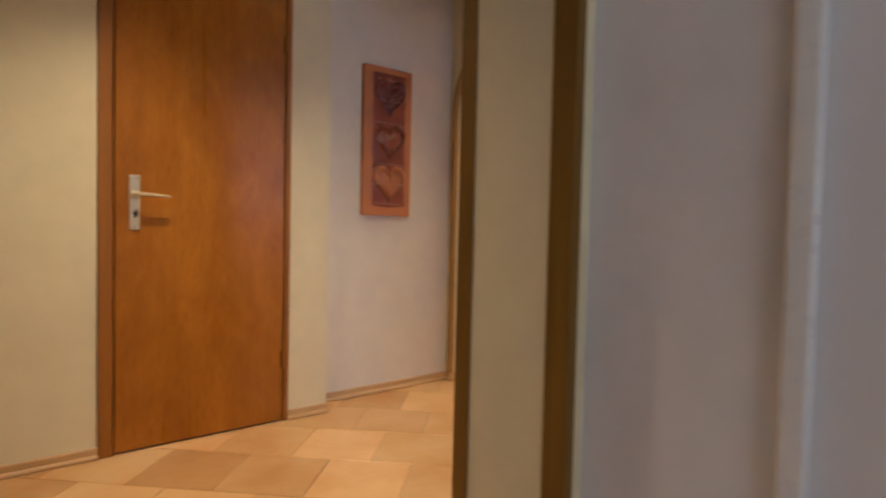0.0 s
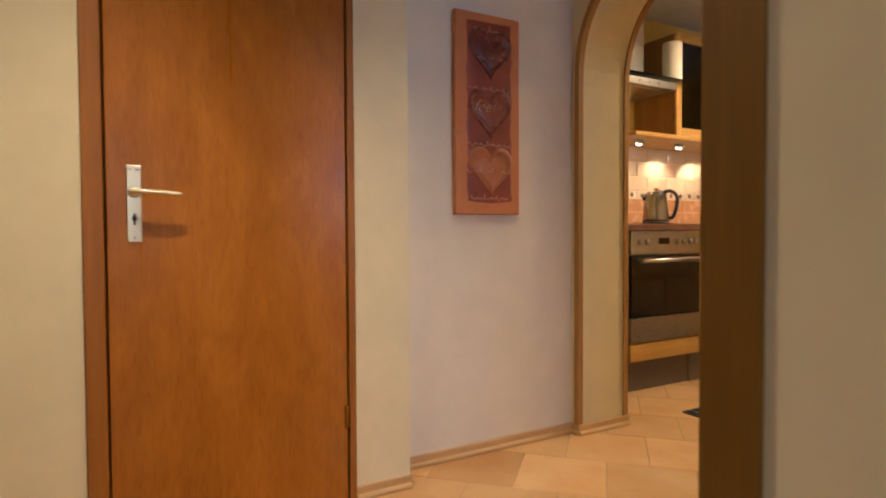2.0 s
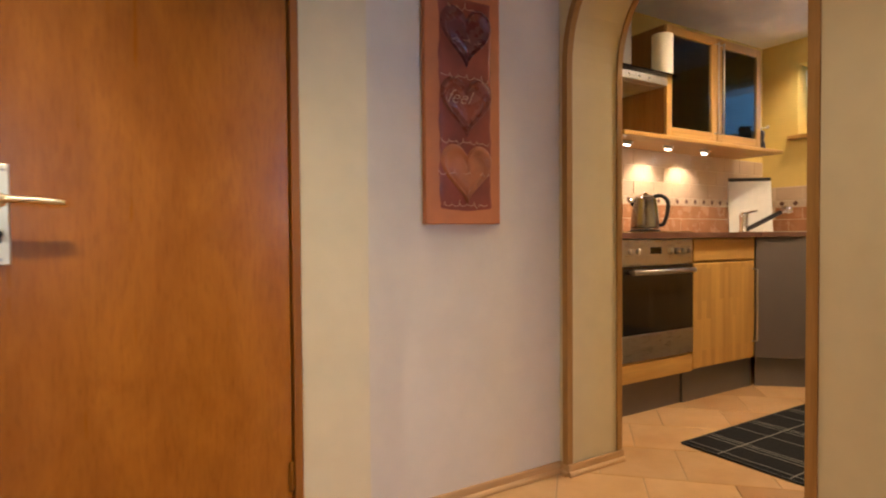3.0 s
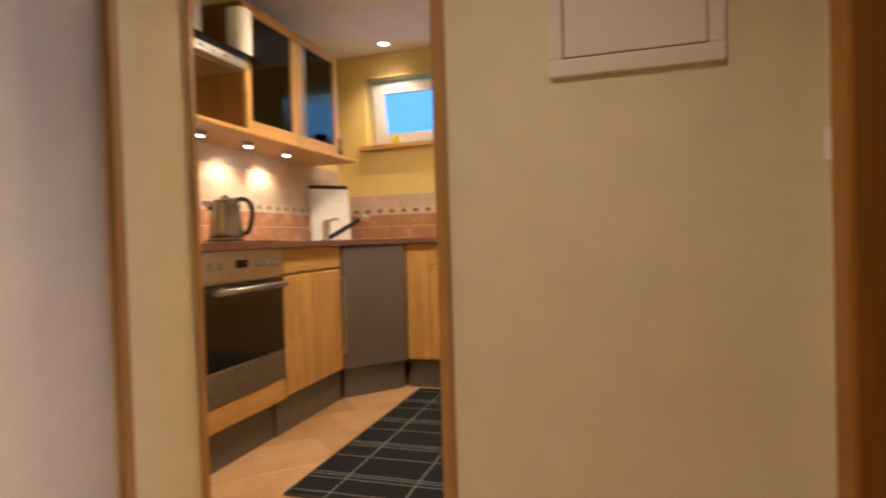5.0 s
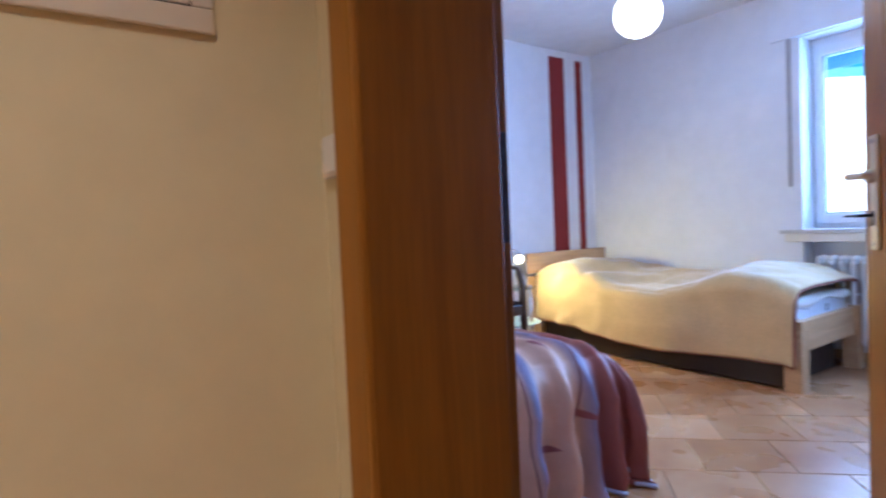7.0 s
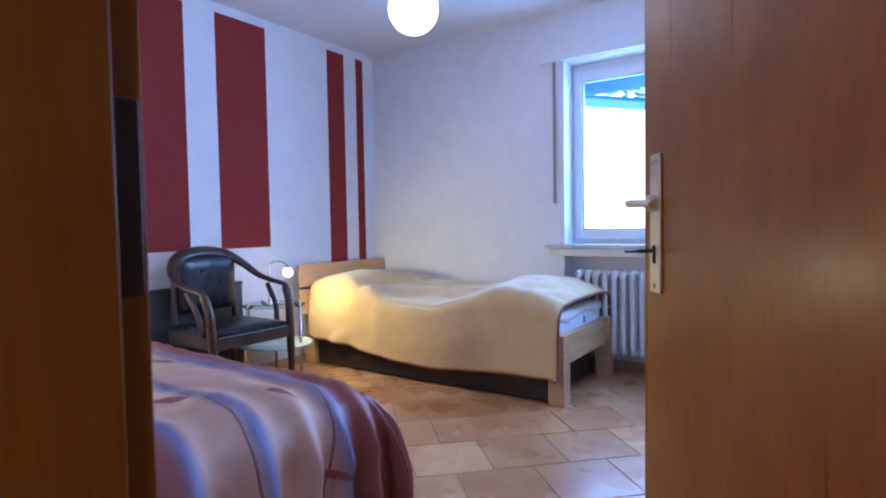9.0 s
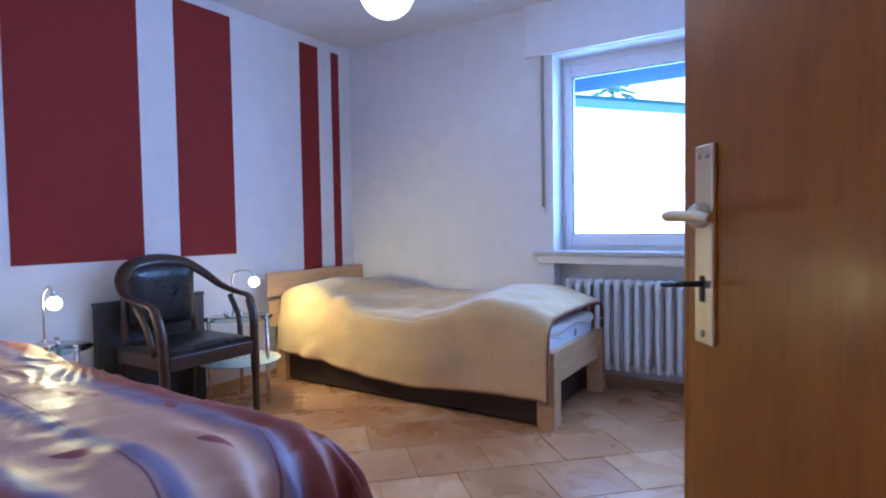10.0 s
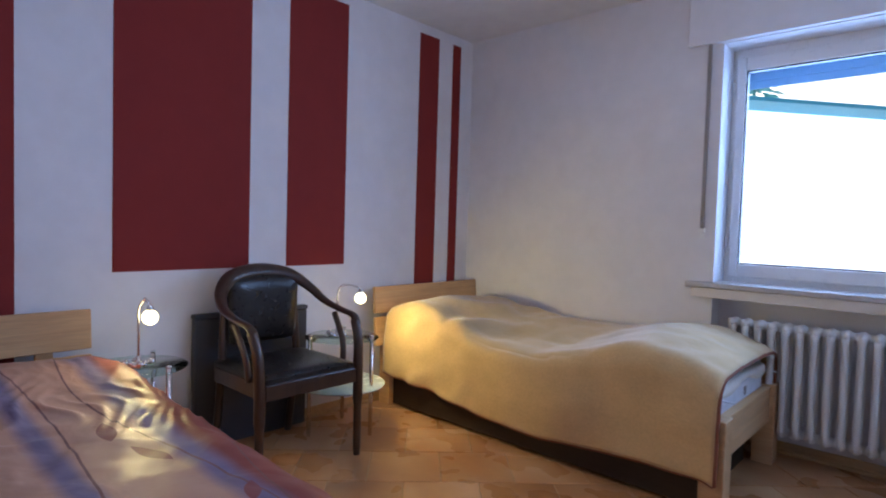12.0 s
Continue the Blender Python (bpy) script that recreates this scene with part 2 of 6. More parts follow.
M_TRIM2 = timber("casing_wood", (0.27, 0.108, 0.008), (0.38, 0.160, 0.014), "z", 0.5)
M_TERRA = plain("terracotta_panel", (0.56, 0.20, 0.075), 0.6, 0, 0.10, 9, 0.2)
M_RELIEF = plain("relief_clay", (0.27, 0.060, 0.034), 0.38, 0, 0.28, 7, 0.15)
M_SCRIPT = plain("script_scratch", (0.66, 0.40, 0.28), 0.6)
M_CREAMPAINT = plain("cream_enamel", (0.74, 0.68, 0.60), 0.4, 0, 0.03, 6)
M_LAMPGLASS = glow("opal_glass_lit", (1.0, 0.80, 0.55), 3.0)
M_GLOBE = glow("globe_lit", (1.0, 0.97, 0.95), 6.0)
M_BULB = glow("bulb_lit", (1.0, 0.86, 0.42), 14.0)
M_SPOT = glow("spot_lit", (1.0, 0.92, 0.78), 25.0)
M_SKYBLUE = glow("dusk_backdrop", (0.03, 0.42, 1.0), 1.0)
M_SKYWHITE = glow("bright_overcast_backdrop", (0.93, 0.97, 1.0), 3.2)
M_LEATHER = plain("black_leather", (0.016, 0.014, 0.014), 0.30, 0, 0.08, 20, 0.08)
M_CHAIRWOOD = timber("dark_chair_wood", (0.032, 0.015, 0.008), (0.062, 0.027, 0.014), "z", 0.32, 1.0, coat=0.3)
M_DARKBOX = plain("dark_box", (0.045, 0.045, 0.05), 0.55, 0, 0.1, 5)
M_MATTRESS = plain("mattress_ticking", (0.72, 0.74, 0.78), 0.8, 0, 0.06, 30, 0.4)
# slats: shade below the beds is put into this dark colour; trunk shares it
M_UNDER = plain("shaded_slats_and_trunk", (0.10, 0.07, 0.05), 0.8)
M_WORKTOP = plain("worktop_laminate", (0.16, 0.075, 0.050), 0.32, 0, 0.2, 12)
M_CREAMTILE = plain("cream_wall_tile", (0.57, 0.43, 0.31), 0.22, 0, 0.08, 5)
M_TERRATILE = plain("terracotta_wall_tile", (0.43, 0.215, 0.115), 0.25, 0, 0.16, 6)
M_BORDERTILE = plain("border_wall_tile", (0.60, 0.48, 0.36), 0.25, 0, 0.10, 30)
M_DARKDIAMOND = plain("border_diamond", (0.13, 0.055, 0.035), 0.3)
M_JOINT = plain("wall_grout", (0.66, 0.54, 0.40), 0.9)
M_SMOKE = glass("smoked_cabinet_glass", (0.66, 0.60, 0.54), 0.0, 0.34)
M_TABLEGLASS = glass("table_glass", (0.82, 0.93, 0.88), 0.0, 0.2)
M_FROST = plain("frosted_glass", (0.55, 0.66, 0.60), 0.25)
M_PAPER = plain("paper_roll", (0.82, 0.78, 0.70), 0.9, 0, 0.03, 20, 0.3)
M_BOARD = plain("white_board", (0.80, 0.78, 0.73), 0.4)
M_YELLOWJAR = plain("yellow_jar", (0.80, 0.66, 0.10), 0.4)
M_STRAP = plain("blind_strap", (0.30, 0.27, 0.25), 0.8)
M_REDLINE = plain("blanket_edge", (0.26, 0.09, 0.05), 0.9, 0, 0.1, 60, 0.5)


def blanket_mat():
    m = Mat("beige_fleece", (0.63, 0.43, 0.215), 0.95, spec=0.15)
    m.vary(0.08, 6).vary(0.06, 90)
    v = m.coords()
    m.bump(m.noise(v, 420, 3), 0.5, 0.002).bump(m.noise(v, 26, 4), 0.35, 0.006)
    m.set("Sheen Weight", 0.6)
    m.set("Sheen Roughness", 0.4)
    return m.m


def rug_mat():
    """Dark rug with pale lines in two directions."""
    m = Mat("dark_rug", (0.020, 0.020, 0.022), 0.95, spec=0.1)
    g = m.n.new("ShaderNodeTexCoord").outputs["Object"]
    sep = m.n.new("ShaderNodeSeparateXYZ")
    m.l.new(g, sep.inputs[0])

    def lines(sock, period, places, half):
        """1 where the coordinate lies within half of one of the places in each period."""
        mod = m.n.new("ShaderNodeMath")
        mod.operation = "FLOORED_MODULO"
        m.l.new(sock, mod.inputs[0])
        mod.inputs[1].default_value = period
        total = None
        for p in places:
            c = m.n.new("ShaderNodeMath")
            c.operation = "COMPARE"
            m.l.new(mod.outputs[0], c.inputs[0])
            c.inputs[1].default_value, c.inputs[2].default_value = p, half
            if total is None:
                total = c.outputs[0]
            else:
                mx = m.n.new("ShaderNodeMath")
                mx.operation = "MAXIMUM"
                m.l.new(total, mx.inputs[0])
                m.l.new(c.outputs[0], mx.inputs[1])
                total = mx.outputs[0]
        return total

    a = lines(sep.outputs["X"], 0.36, (0.05, 0.175, 0.205, 0.225), 0.0035)
    b = lines(sep.outputs["Y"], 0.30, (0.15,), 0.003)
    c = m.mix(a, (0.020, 0.020, 0.022), (0.20, 0.20, 0.19))
    m.paint(m.mix(b, c, (0.26, 0.25, 0.23)))
    m.vary(0.25, 120)
    m.bump(m.noise(m.coords((1, 1, 1)), 300, 2), 0.6, 0.003)
    return m.m


def duvet_mat():
    """Satin cover: long bands of beige, blue and mauve with printed leaves and stems."""
    m = Mat("satin_duvet", (0.6, 0.4, 0.33), 0.45, spec=0.3)
    g = m.n.new("ShaderNodeTexCoord").outputs["UV"]
    sep = m.n.new("ShaderNodeSeparateXYZ")
    m.l.new(g, sep.inputs[0])
    r = m.n.new("ShaderNodeMapRange")
    r.inputs["From Min"].default_value, r.inputs["From Max"].default_value = 0.0, 1.6
    m.l.new(sep.outputs["Y"], r.inputs[0])
    mauve, blue, beige, rose = (0.27, 0.072, 0.056), (0.20, 0.165, 0.265), (0.58, 0.335, 0.235), (0.36, 0.130, 0.100)
    c = m.ramp(r.outputs[0], [(0.0, mauve), (0.325, mauve), (0.350, blue), (0.370, blue), (0.395, beige), (0.505, beige), (0.522, blue), (0.538, blue), (0.558, beige), (0.625, beige), (0.642, blue), (0.65, blue), (0.67, rose), (1.0, rose)])

    def math1(op, a, b=None):
        k = m.n.new("ShaderNodeMath")
        k.operation = op
        for i, v in enumerate((a, b)):
            if v is None:
                continue
            if isinstance(v, (int, float)):
                k.inputs[i].default_value = v
            else:
                m.l.new(v, k.inputs[i])
        return k.outputs[0]

    X, Y = sep.outputs["X"], sep.outputs["Y"]
    leaf_mask, stem_mask = None, None
    for lx, ly, la, ln in ((0.58, 0.70, 0.5, 0.045), (0.95, 0.58, 2.6, 0.06), (0.30, 0.62, 1.1, 0.045), (1.30, 0.66, 0.3, 0.07), (0.78, 0.90, 0.6, 0.06), (1.50, 0.70, 2.9, 0.08), (1.15, 1.0, 1.0, 0.07), (0.20, 0.78, 1.35, 0.045)):
        dx, dy = math1("SUBTRACT", X, lx), math1("SUBTRACT", Y, ly)
        u = math1("ADD", math1("MULTIPLY", dx, math.cos(la)), math1("MULTIPLY", dy, math.sin(la)))
        w = math1("SUBTRACT", math1("MULTIPLY", dy, math.cos(la)), math1("MULTIPLY", dx, math.sin(la)))
        uu = math1("DIVIDE", u, ln)
        width = math1("MULTIPLY", math1("SUBTRACT", 1.0, math1("MULTIPLY", uu, uu)), ln * 0.30)
        inside = math1("LESS_THAN", math1("ABSOLUTE", math1("SUBTRACT", w, math1("MULTIPLY", uu, 0.006))), width)
        leaf_mask = inside if leaf_mask is None else math1("MAXIMUM", leaf_mask, inside)
    for y0, amp, k, ph in ((0.50, 0.07, 2.6, 0.3), (0.62, 0.06, 3.1, 2.0), (0.84, 0.05, 2.2, 1.0)):
        yy = math1("ADD", math1("MULTIPLY", math1("SINE", math1("ADD", math1("MULTIPLY", X, k), ph)), amp), y0)
        on = math1("LESS_THAN", math1("ABSOLUTE", math1("SUBTRACT", Y, yy)), 0.0032)
        stem_mask = on if stem_mask is None else math1("MAXIMUM", stem_mask, on)
    c = m.mix(stem_mask, c, (0.22, 0.10, 0.09))
    c = m.mix(leaf_mask, c, (0.26, 0.075, 0.075))
    m.paint(c)
    m.vary(0.06, 7)
    v = m.coords()
    m.bump(m.noise(v, 6, 3, 0.5, 0.6), 0.4, 0.02).bump(m.noise(v, 500, 2), 0.1, 0.0006)
    return m.m


M_HEM = plain("satin_hem", (0.46, 0.50, 0.66), 0.4)
M_BLANKET, M_RUG, M_DUVET = blanket_mat(), rug_mat(), duvet_mat()
M_BEECHY = timber("beech_plank", (0.52, 0.29, 0.13), (0.68, 0.43, 0.22), "y", 0.5)
# garage wall: its overexposed daylight is put in as emission
M_WALLOUT = plain("garage_wall_glow", (0.85, 0.88, 0.92), 0.8)
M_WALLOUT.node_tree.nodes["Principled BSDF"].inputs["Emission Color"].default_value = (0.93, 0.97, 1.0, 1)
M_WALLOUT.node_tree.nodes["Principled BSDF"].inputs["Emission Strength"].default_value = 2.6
# roof edge and slats: blue glow from outside is put into their colour
M_FASCIA = plain("roof_edge_glare", (0.08, 0.52, 0.80), 0.6)
M_SHUTTER = plain("shutter_slat_glare", (0.22, 0.48, 0.78), 0.5)
# needles far paler than foliage: the sky's glare is put into the colour
M_SPRUCE = plain("spruce_needles_glare", (0.28, 0.72, 0.78), 0.9, 0, 0.3, 3)
M_OAKX = timber("kitchen_wood_across", (0.50, 0.27, 0.07), (0.66, 0.40, 0.13), "x", 0.4, 0.8)
M_OAKY = timber("kitchen_wood_along", (0.50, 0.27, 0.07), (0.66, 0.40, 0.13), "y", 0.4, 0.8)
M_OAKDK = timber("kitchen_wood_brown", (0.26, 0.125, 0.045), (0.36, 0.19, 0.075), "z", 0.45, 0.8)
# trim wood darkened: shade at the walk-through is put into the colour
M_TRIM3 = timber("shaded_trim_wood", (0.17, 0.080, 0.008), (0.23, 0.115, 0.014), "z", 0.55)
M_DOORFRAME = timber("door_frame_veneer", (0.24, 0.080, 0.006), (0.36, 0.130, 0.012), "z", 0.45, 0.5)
M_HEART1 = plain("heart_plum", (0.15, 0.038, 0.036), 0.28, 0, 0.2, 12, 0.15)
M_HEART2 = plain("heart_brown", (0.25, 0.066, 0.042), 0.28, 0, 0.2, 12, 0.15)
M_HEART3 = plain("heart_orange", (0.44, 0.150, 0.062), 0.38, 0, 0.2, 12, 0.15)
M_DARKSTEEL = brushed("polished_steel", (0.36, 0.34, 0.32), 0.18)

# ---- building helpers ----


def box(bm, x0, x1, y0, y1, z0, z1, m=None):
    xs, ys, zs = sorted((x0, x1)), sorted((y0, y1)), sorted((z0, z1))
    v = [bm.verts.new(Vector((x, y, z)) if m is None else m @ Vector((x, y, z))) for x in xs for y in ys for z in zs]
    for f in ((0, 1, 3, 2), (4, 6, 7, 5), (0, 4, 5, 1), (2, 3, 7, 6), (0, 2, 6, 4), (1, 5, 7, 3)):
        bm.faces.new([v[i] for i in f])
    return v


def rbox(bm, x0, x1, y0, y1, z0, z1, r=0.004, seg=2, m=None):
    """A box with rounded edges."""
    b = bmesh.new()
    box(b, x0, x1, y0, y1, z0, z1)
    bmesh.ops.bevel(b, geom=b.edges[:], offset=r, segments=seg, affect="EDGES", profile=0.5)
    merge(bm, b, m)


def merge(bm, b, m=None):
    b.verts.index_update()
    vs = [bm.verts.new(m @ v.co if m else v.co) for v in b.verts]
    for f in b.faces:
        try:
            bm.faces.new([vs[v.index] for v in f.verts]).smooth = f.smooth
        except ValueError:
            pass
    b.free()


def lathe(bm, profile, m=None, seg=20):
    """Turn (radius, height) pairs about z."""
    b = bmesh.new()
    rings = []
    for r, z in profile:
        if r < 1e-5:
            rings.append([b.verts.new((0, 0, z))])
        else:
            rings.append([b.verts.new((r * math.cos(2 * math.pi * i / seg), r * math.sin(2 * math.pi * i / seg), z)) for i in range(seg)])
    for p, q in zip(rings, rings[1:]):
        for i in range(seg):
            j = (i + 1) % seg
            if len(p) == 1 and len(q) == 1:
                continue
            if len(p) == 1:
                f = b.faces.new((p[0], q[j], q[i]))
            elif len(q) == 1:
                f = b.faces.new((p[i], p[j], q[0]))
            else:
                f = b.faces.new((p[i], p[j], q[j], q[i]))
            f.smooth = True
    for ring, flip in ((rings[0], True), (rings[-1], False)):
        if len(ring) > 1:
            b.faces.new(ring[::-1] if flip else ring)
    merge(bm, b, m)


def tube(bm, pts, radii, seg=10, flat=1.0, cap=True):
    """A round bar along points; radii one or one a point; flat squeezes it across."""
    pts = [Vector(p) for p in pts]
    if isinstance(radii, (int, float)):
        radii = [radii] * len(pts)
    rings = []
    side = None
    for i, p in enumerate(pts):
        d = (pts[min(i + 1, len(pts) - 1)] - pts[max(i - 1, 0)]).normalized()
        if side is None:
            side = d.cross(Vector((0, 0, 1)) if abs(d.z) < 0.9 else Vector((1, 0, 0))).normalized()
        side = (side - d * side.dot(d)).normalized()
        up = d.cross(side)
        rings.append([bm.verts.new(p + radii[i] * (math.cos(a) * side + flat * math.sin(a) * up)) for a in (2 * math.pi * k / seg for k in range(seg))])
    for p, q in zip(rings, rings[1:]):
        for i in range(seg):
            bm.faces.new((p[i], p[(i + 1) % seg], q[(i + 1) % seg], q[i])).smooth = True
    if cap:
        bm.faces.new(rings[0][::-1])
        bm.faces.new(rings[-1])


def curve_pts(ctrl, n=8):
    """Smooth points through the given ones."""
    c = [Vector(p) for p in ctrl]
    out = []
    for i in range(len(c) - 1):
        p0, p1, p2, p3 = c[max(i - 1, 0)], c[i], c[i + 1], c[min(i + 2, len(c) - 1)]
        for k in range(n):
            t = k / n
            out.append(0.5 * ((2 * p1) + (p2 - p0) * t + (2 * p0 - 5 * p1 + 4 * p2 - p3) * t * t + (3 * p1 - p0 - 3 * p2 + p3) * t ** 3))
    out.append(c[-1])
    return out


def prism(bm, outline, z0, z1, m=None):
    """An upright prism over a plan outline (anticlockwise)."""
    m = m or Matrix()
    lo = [bm.verts.new(m @ Vector((x, y, z0))) for x, y in outline]
    hi = [bm.verts.new(m @ Vector((x, y, z1))) for x, y in outline]
    n = len(outline)
    bm.faces.new(lo[::-1])
    bm.faces.new(hi)
    for i in range(n):
        bm.faces.new((lo[i], lo[(i + 1) % n], hi[(i + 1) % n], hi[i]))


def finish(name, bm, material):
    bmesh.ops.recalc_face_normals(bm, faces=bm.faces[:])
    me = bpy.data.meshes.new(name)
    bm.to_mesh(me)
    bm.free()
    for mt in material if isinstance(material, (list, tuple)) else [material]:
        me.materials.append(mt)
    return me


def part(name, bm, material, parent, label=""):
    """One mesh under a thing or under a part."""
    ob = new(name, finish(name, bm, material))
    ob.parent = parent
    if label:
        ob["label"] = label
    return ob


def thing(name, label, category, at=None, group=""):
    """An empty at the thing's base that carries its parts."""
    ob = new(name)
    ob.empty_display_size = 0.1
    if at is not None:
        ob.matrix_basis = at
    return tagged(ob, label, category, group)


def solid(name, bm, material, label, category, kind="", at=None, group=""):
    ob = new(name, finish(name, bm, material))
    if at is not None:
        ob.matrix_basis = at
    return tagged(ob, label, category, group, kind)


def bx(x0, x1, y0, y1, z0, z1, r=0.0, seg=2, m=None):
    """A new bmesh that holds one box, rounded if r is given."""
    bm = bmesh.new()
    if r:
        rbox(bm, x0, x1, y0, y1, z0, z1, r, seg, m)
    else:
        box(bm, x0, x1, y0, y1, z0, z1, m)
    return bm


# ---- the large structure ----
# plan: start room (south-west), hall, kitchen beyond the arch, bedroom (south-east)
H_HALL, H_KIT, H_BED = 2.40, 2.42, 2.475
WALL_S, WALL_N = 0.797, 1.105        # faces of the wall at the walk-through
DOOR_S, DOOR_N = 0.915, 1.172       # faces of the wall round the bedroom door
PIER = 0.974                       # end of the closed door's wall, where the recess begins
JAMB = 0.448                       # east side of the walk-through
ARCH_W, ARCH_E = 1.88, 2.18        # faces of the wall with the arch
STRIPE_X, WINDOW_Y = 4.48, -2.61   # bedroom: striped wall, window wall
TOP = 2.75


def wall(name, boxes, material, label):
    bm = bmesh.new()
    for b in boxes:
        box(bm, *b)
    return solid(name, bm, material, label, "wall", "structure")


# wall between the south rooms and the hall, with the walk-through and the bedroom door's opening
wall("wall_middle", [(-2.2, -0.50, WALL_S, WALL_N, 0, TOP), (JAMB, 0.60, WALL_S, WALL_N, 0, TOP), (-0.50, JAMB, WALL_S, WALL_N, 2.12, TOP),
                     (0.60, 0.902, DOOR_S, DOOR_N, 0, TOP), (0.902, 1.768, DOOR_S, DOOR_N, 2.063, TOP),
                     (1.768, ARCH_W, DOOR_S, DOOR_N, 0, TOP), (ARCH_W, 4.48, DOOR_S, 1.13, 0, TOP)], M_HALL, "cream plastered wall between hall and rooms")
wall("wall_bedroom_lining", [(0.75, 0.90, 0.907, DOOR_S, 0, H_BED), (1.772, 4.48, 0.907, DOOR_S, 0, H_BED), (0.90, 1.745, 0.907, DOOR_S, 2.07, H_BED)], M_WHITE, "white painted bedroom wall beside the door")
wall("wall_door", [(-2.2, -1.42, 2.71, 2.95, 0, TOP), (-1.42, -0.625, 2.71, 2.95, 2.03, TOP), (-1.42, -0.625, 2.93, 2.95, 0, 2.03), (-0.625, -0.03, 2.71, 2.95, 0, TOP), (-0.03, 0.762, 2.71, 2.95, 2.03, TOP), (0.762, PIER, 2.71, 2.95, 0, TOP), (-0.03, 0.762, 2.93, 2.95, 0, 2.03)], M_HALL, "cream plastered hall wall round a closed door")
wall("wall_recess", [(PIER, 2.18, 2.855, 3.05, 0, TOP)], M_RECESS, "white plastered hall wall set back behind the picture")
wall("wall_hall_west", [(-2.35, -2.2, WALL_S, 2.95, 0, TOP)], M_HALL, "cream plastered wall closing the hall")

# wall with the arch: piers, and a web over a superelliptic opening
AY0, AY1, SPRING, RISE = 1.91, 2.812, 1.60, 0.47


def arch_z(y):
    u = min(1.0, abs(y - (AY0 + AY1) / 2) / ((AY1 - AY0) / 2))
    return SPRING + RISE * (1 - u ** 2.35) ** (1 / 2.35)


def arch_line(n=28):
    """(y, z) round the opening from foot to foot."""
    mid, half = (AY0 + AY1) / 2, (AY1 - AY0) / 2
    pts = [(AY0, 0.0)]
    for i in range(n + 1):
        a = math.pi * (1 - i / n)
        y = mid + half * math.copysign(abs(math.cos(a)) ** (2 / 2.35), math.cos(a))
        pts.append((y, arch_z(y)))
    pts.append((AY1, 0.0))
    return pts


bm = bmesh.new()
box(bm, ARCH_W, ARCH_E, DOOR_N, AY0, 0, TOP)
box(bm, ARCH_W, ARCH_E, AY1, 2.855, 0, TOP)
line = arch_line()[1:-1]
for (ya, za), (yb, zb) in zip(line, line[1:]):
    v = [bm.verts.new((x, y, z)) for x in (ARCH_W, ARCH_E) for y, z in ((ya, za), (yb, zb), (yb, TOP), (ya, TOP))]
    for f in ((0, 1, 2, 3), (7, 6, 5, 4), (0, 4, 5, 1), (2, 6, 7, 3)):
        bm.faces.new([v[i] for i in f])
bmesh.ops.remove_doubles(bm, verts=bm.verts[:], dist=0.0001)
solid("wall_arch", bm, M_HALL, "cream plastered wall with a rounded archway to the kitchen", "wall", "structure")


def arch_trim(name, face_x, out, w_face, w_jamb):
    """A corner profile round the arch: a leg on the wall face and a leg on the jamb."""
    bm = bmesh.new()
    mid = ((AY0 + AY1) / 2)
    pts = [(AY0, 0.0)] + [(AY0, SPRING * k / 6) for k in range(1, 6)] + arch_line()[1:-1] + [(AY1, SPRING * k / 6) for k in range(5, 0, -1)] + [(AY1, 0.0)]
    rows = []
    t = 0.008
    for i, (y, z) in enumerate(pts):
        a, b = pts[max(i - 1, 0)], pts[min(i + 1, len(pts) - 1)]
        d = Vector((b[0] - a[0], b[1] - a[1])).normalized()
        n = Vector((-d.y, d.x))             # away from the opening
        ring = [(face_x + out * t, w_face), (face_x + out * t, -t), (face_x - out * w_jamb, -t), (face_x - out * w_jamb, 0.001), (face_x - out * 0.001, 0.001), (face_x - out * 0.001, w_face)]
        rows.append([bm.verts.new((x, y + n.x * o, max(0.0, z + n.y * o))) for x, o in ring])
    for p, q in zip(rows, rows[1:]):
        for k in range(6):
            bm.faces.new((p[k], p[(k + 1) % 6], q[(k + 1) % 6], q[k]))
    bm.faces.new(rows[0]), bm.faces.new(rows[-1][::-1])
    return solid(name, bm, M_TRIM, "brown wooden edge trim round the archway", "trim", "structure")


arch_trim("trim_arch_hall", ARCH_W, -1, 0.021, 0.02)
arch_trim("trim_arch_kitchen", ARCH_E, 1, 0.035, 0.02)

# edge trim of the walk-through
for jx, s, tag in ((JAMB, -1, "east"), (-0.50, 1, "west")):
    for fy, o, side in ((WALL_S, -1, "south"), (WALL_N, 1, "north")):
        bm = bmesh.new()
        t, w, wj = 0.004, 0.022, 0.042 if o > 0 else 0.050
        prism(bm, [(jx + s * t, fy + o * t), (jx + s * t, fy - o * wj), (jx, fy - o * wj), (jx, fy), (jx - s * w, fy), (jx - s * w, fy + o * t)], 0, 2.12)
        solid("trim_%s_%s" % (tag, side), bm, M_TRIM3, "brown wooden corner trim beside the walk-through", "trim", "structure")

# kitchen shell
KN, KE = 3.68, 4.82
wall("wall_kitchen_north", [(2.18, KE + 0.2, KN, KN + 0.15, 0, TOP)], M_KITCHEN, "yellow plastered kitchen wall behind the worktop")
wall("wall_kitchen_east", [(KE, KE + 0.25, 1.13, 2.50, 0, TOP), (KE, KE + 0.25, 3.41, KN, 0, TOP), (KE, KE + 0.25, 2.50, 3.41, 0, 1.70), (KE, KE + 0.25, 2.50, 3.41, 2.235, TOP)], M_KITCHEN, "yellow plastered kitchen wall with a high window")
wall("wall_kitchen_west", [(2.12, 2.18, 3.05, 3.83, 0, TOP)], M_KITCHEN, "yellow plastered kitchen end wall")

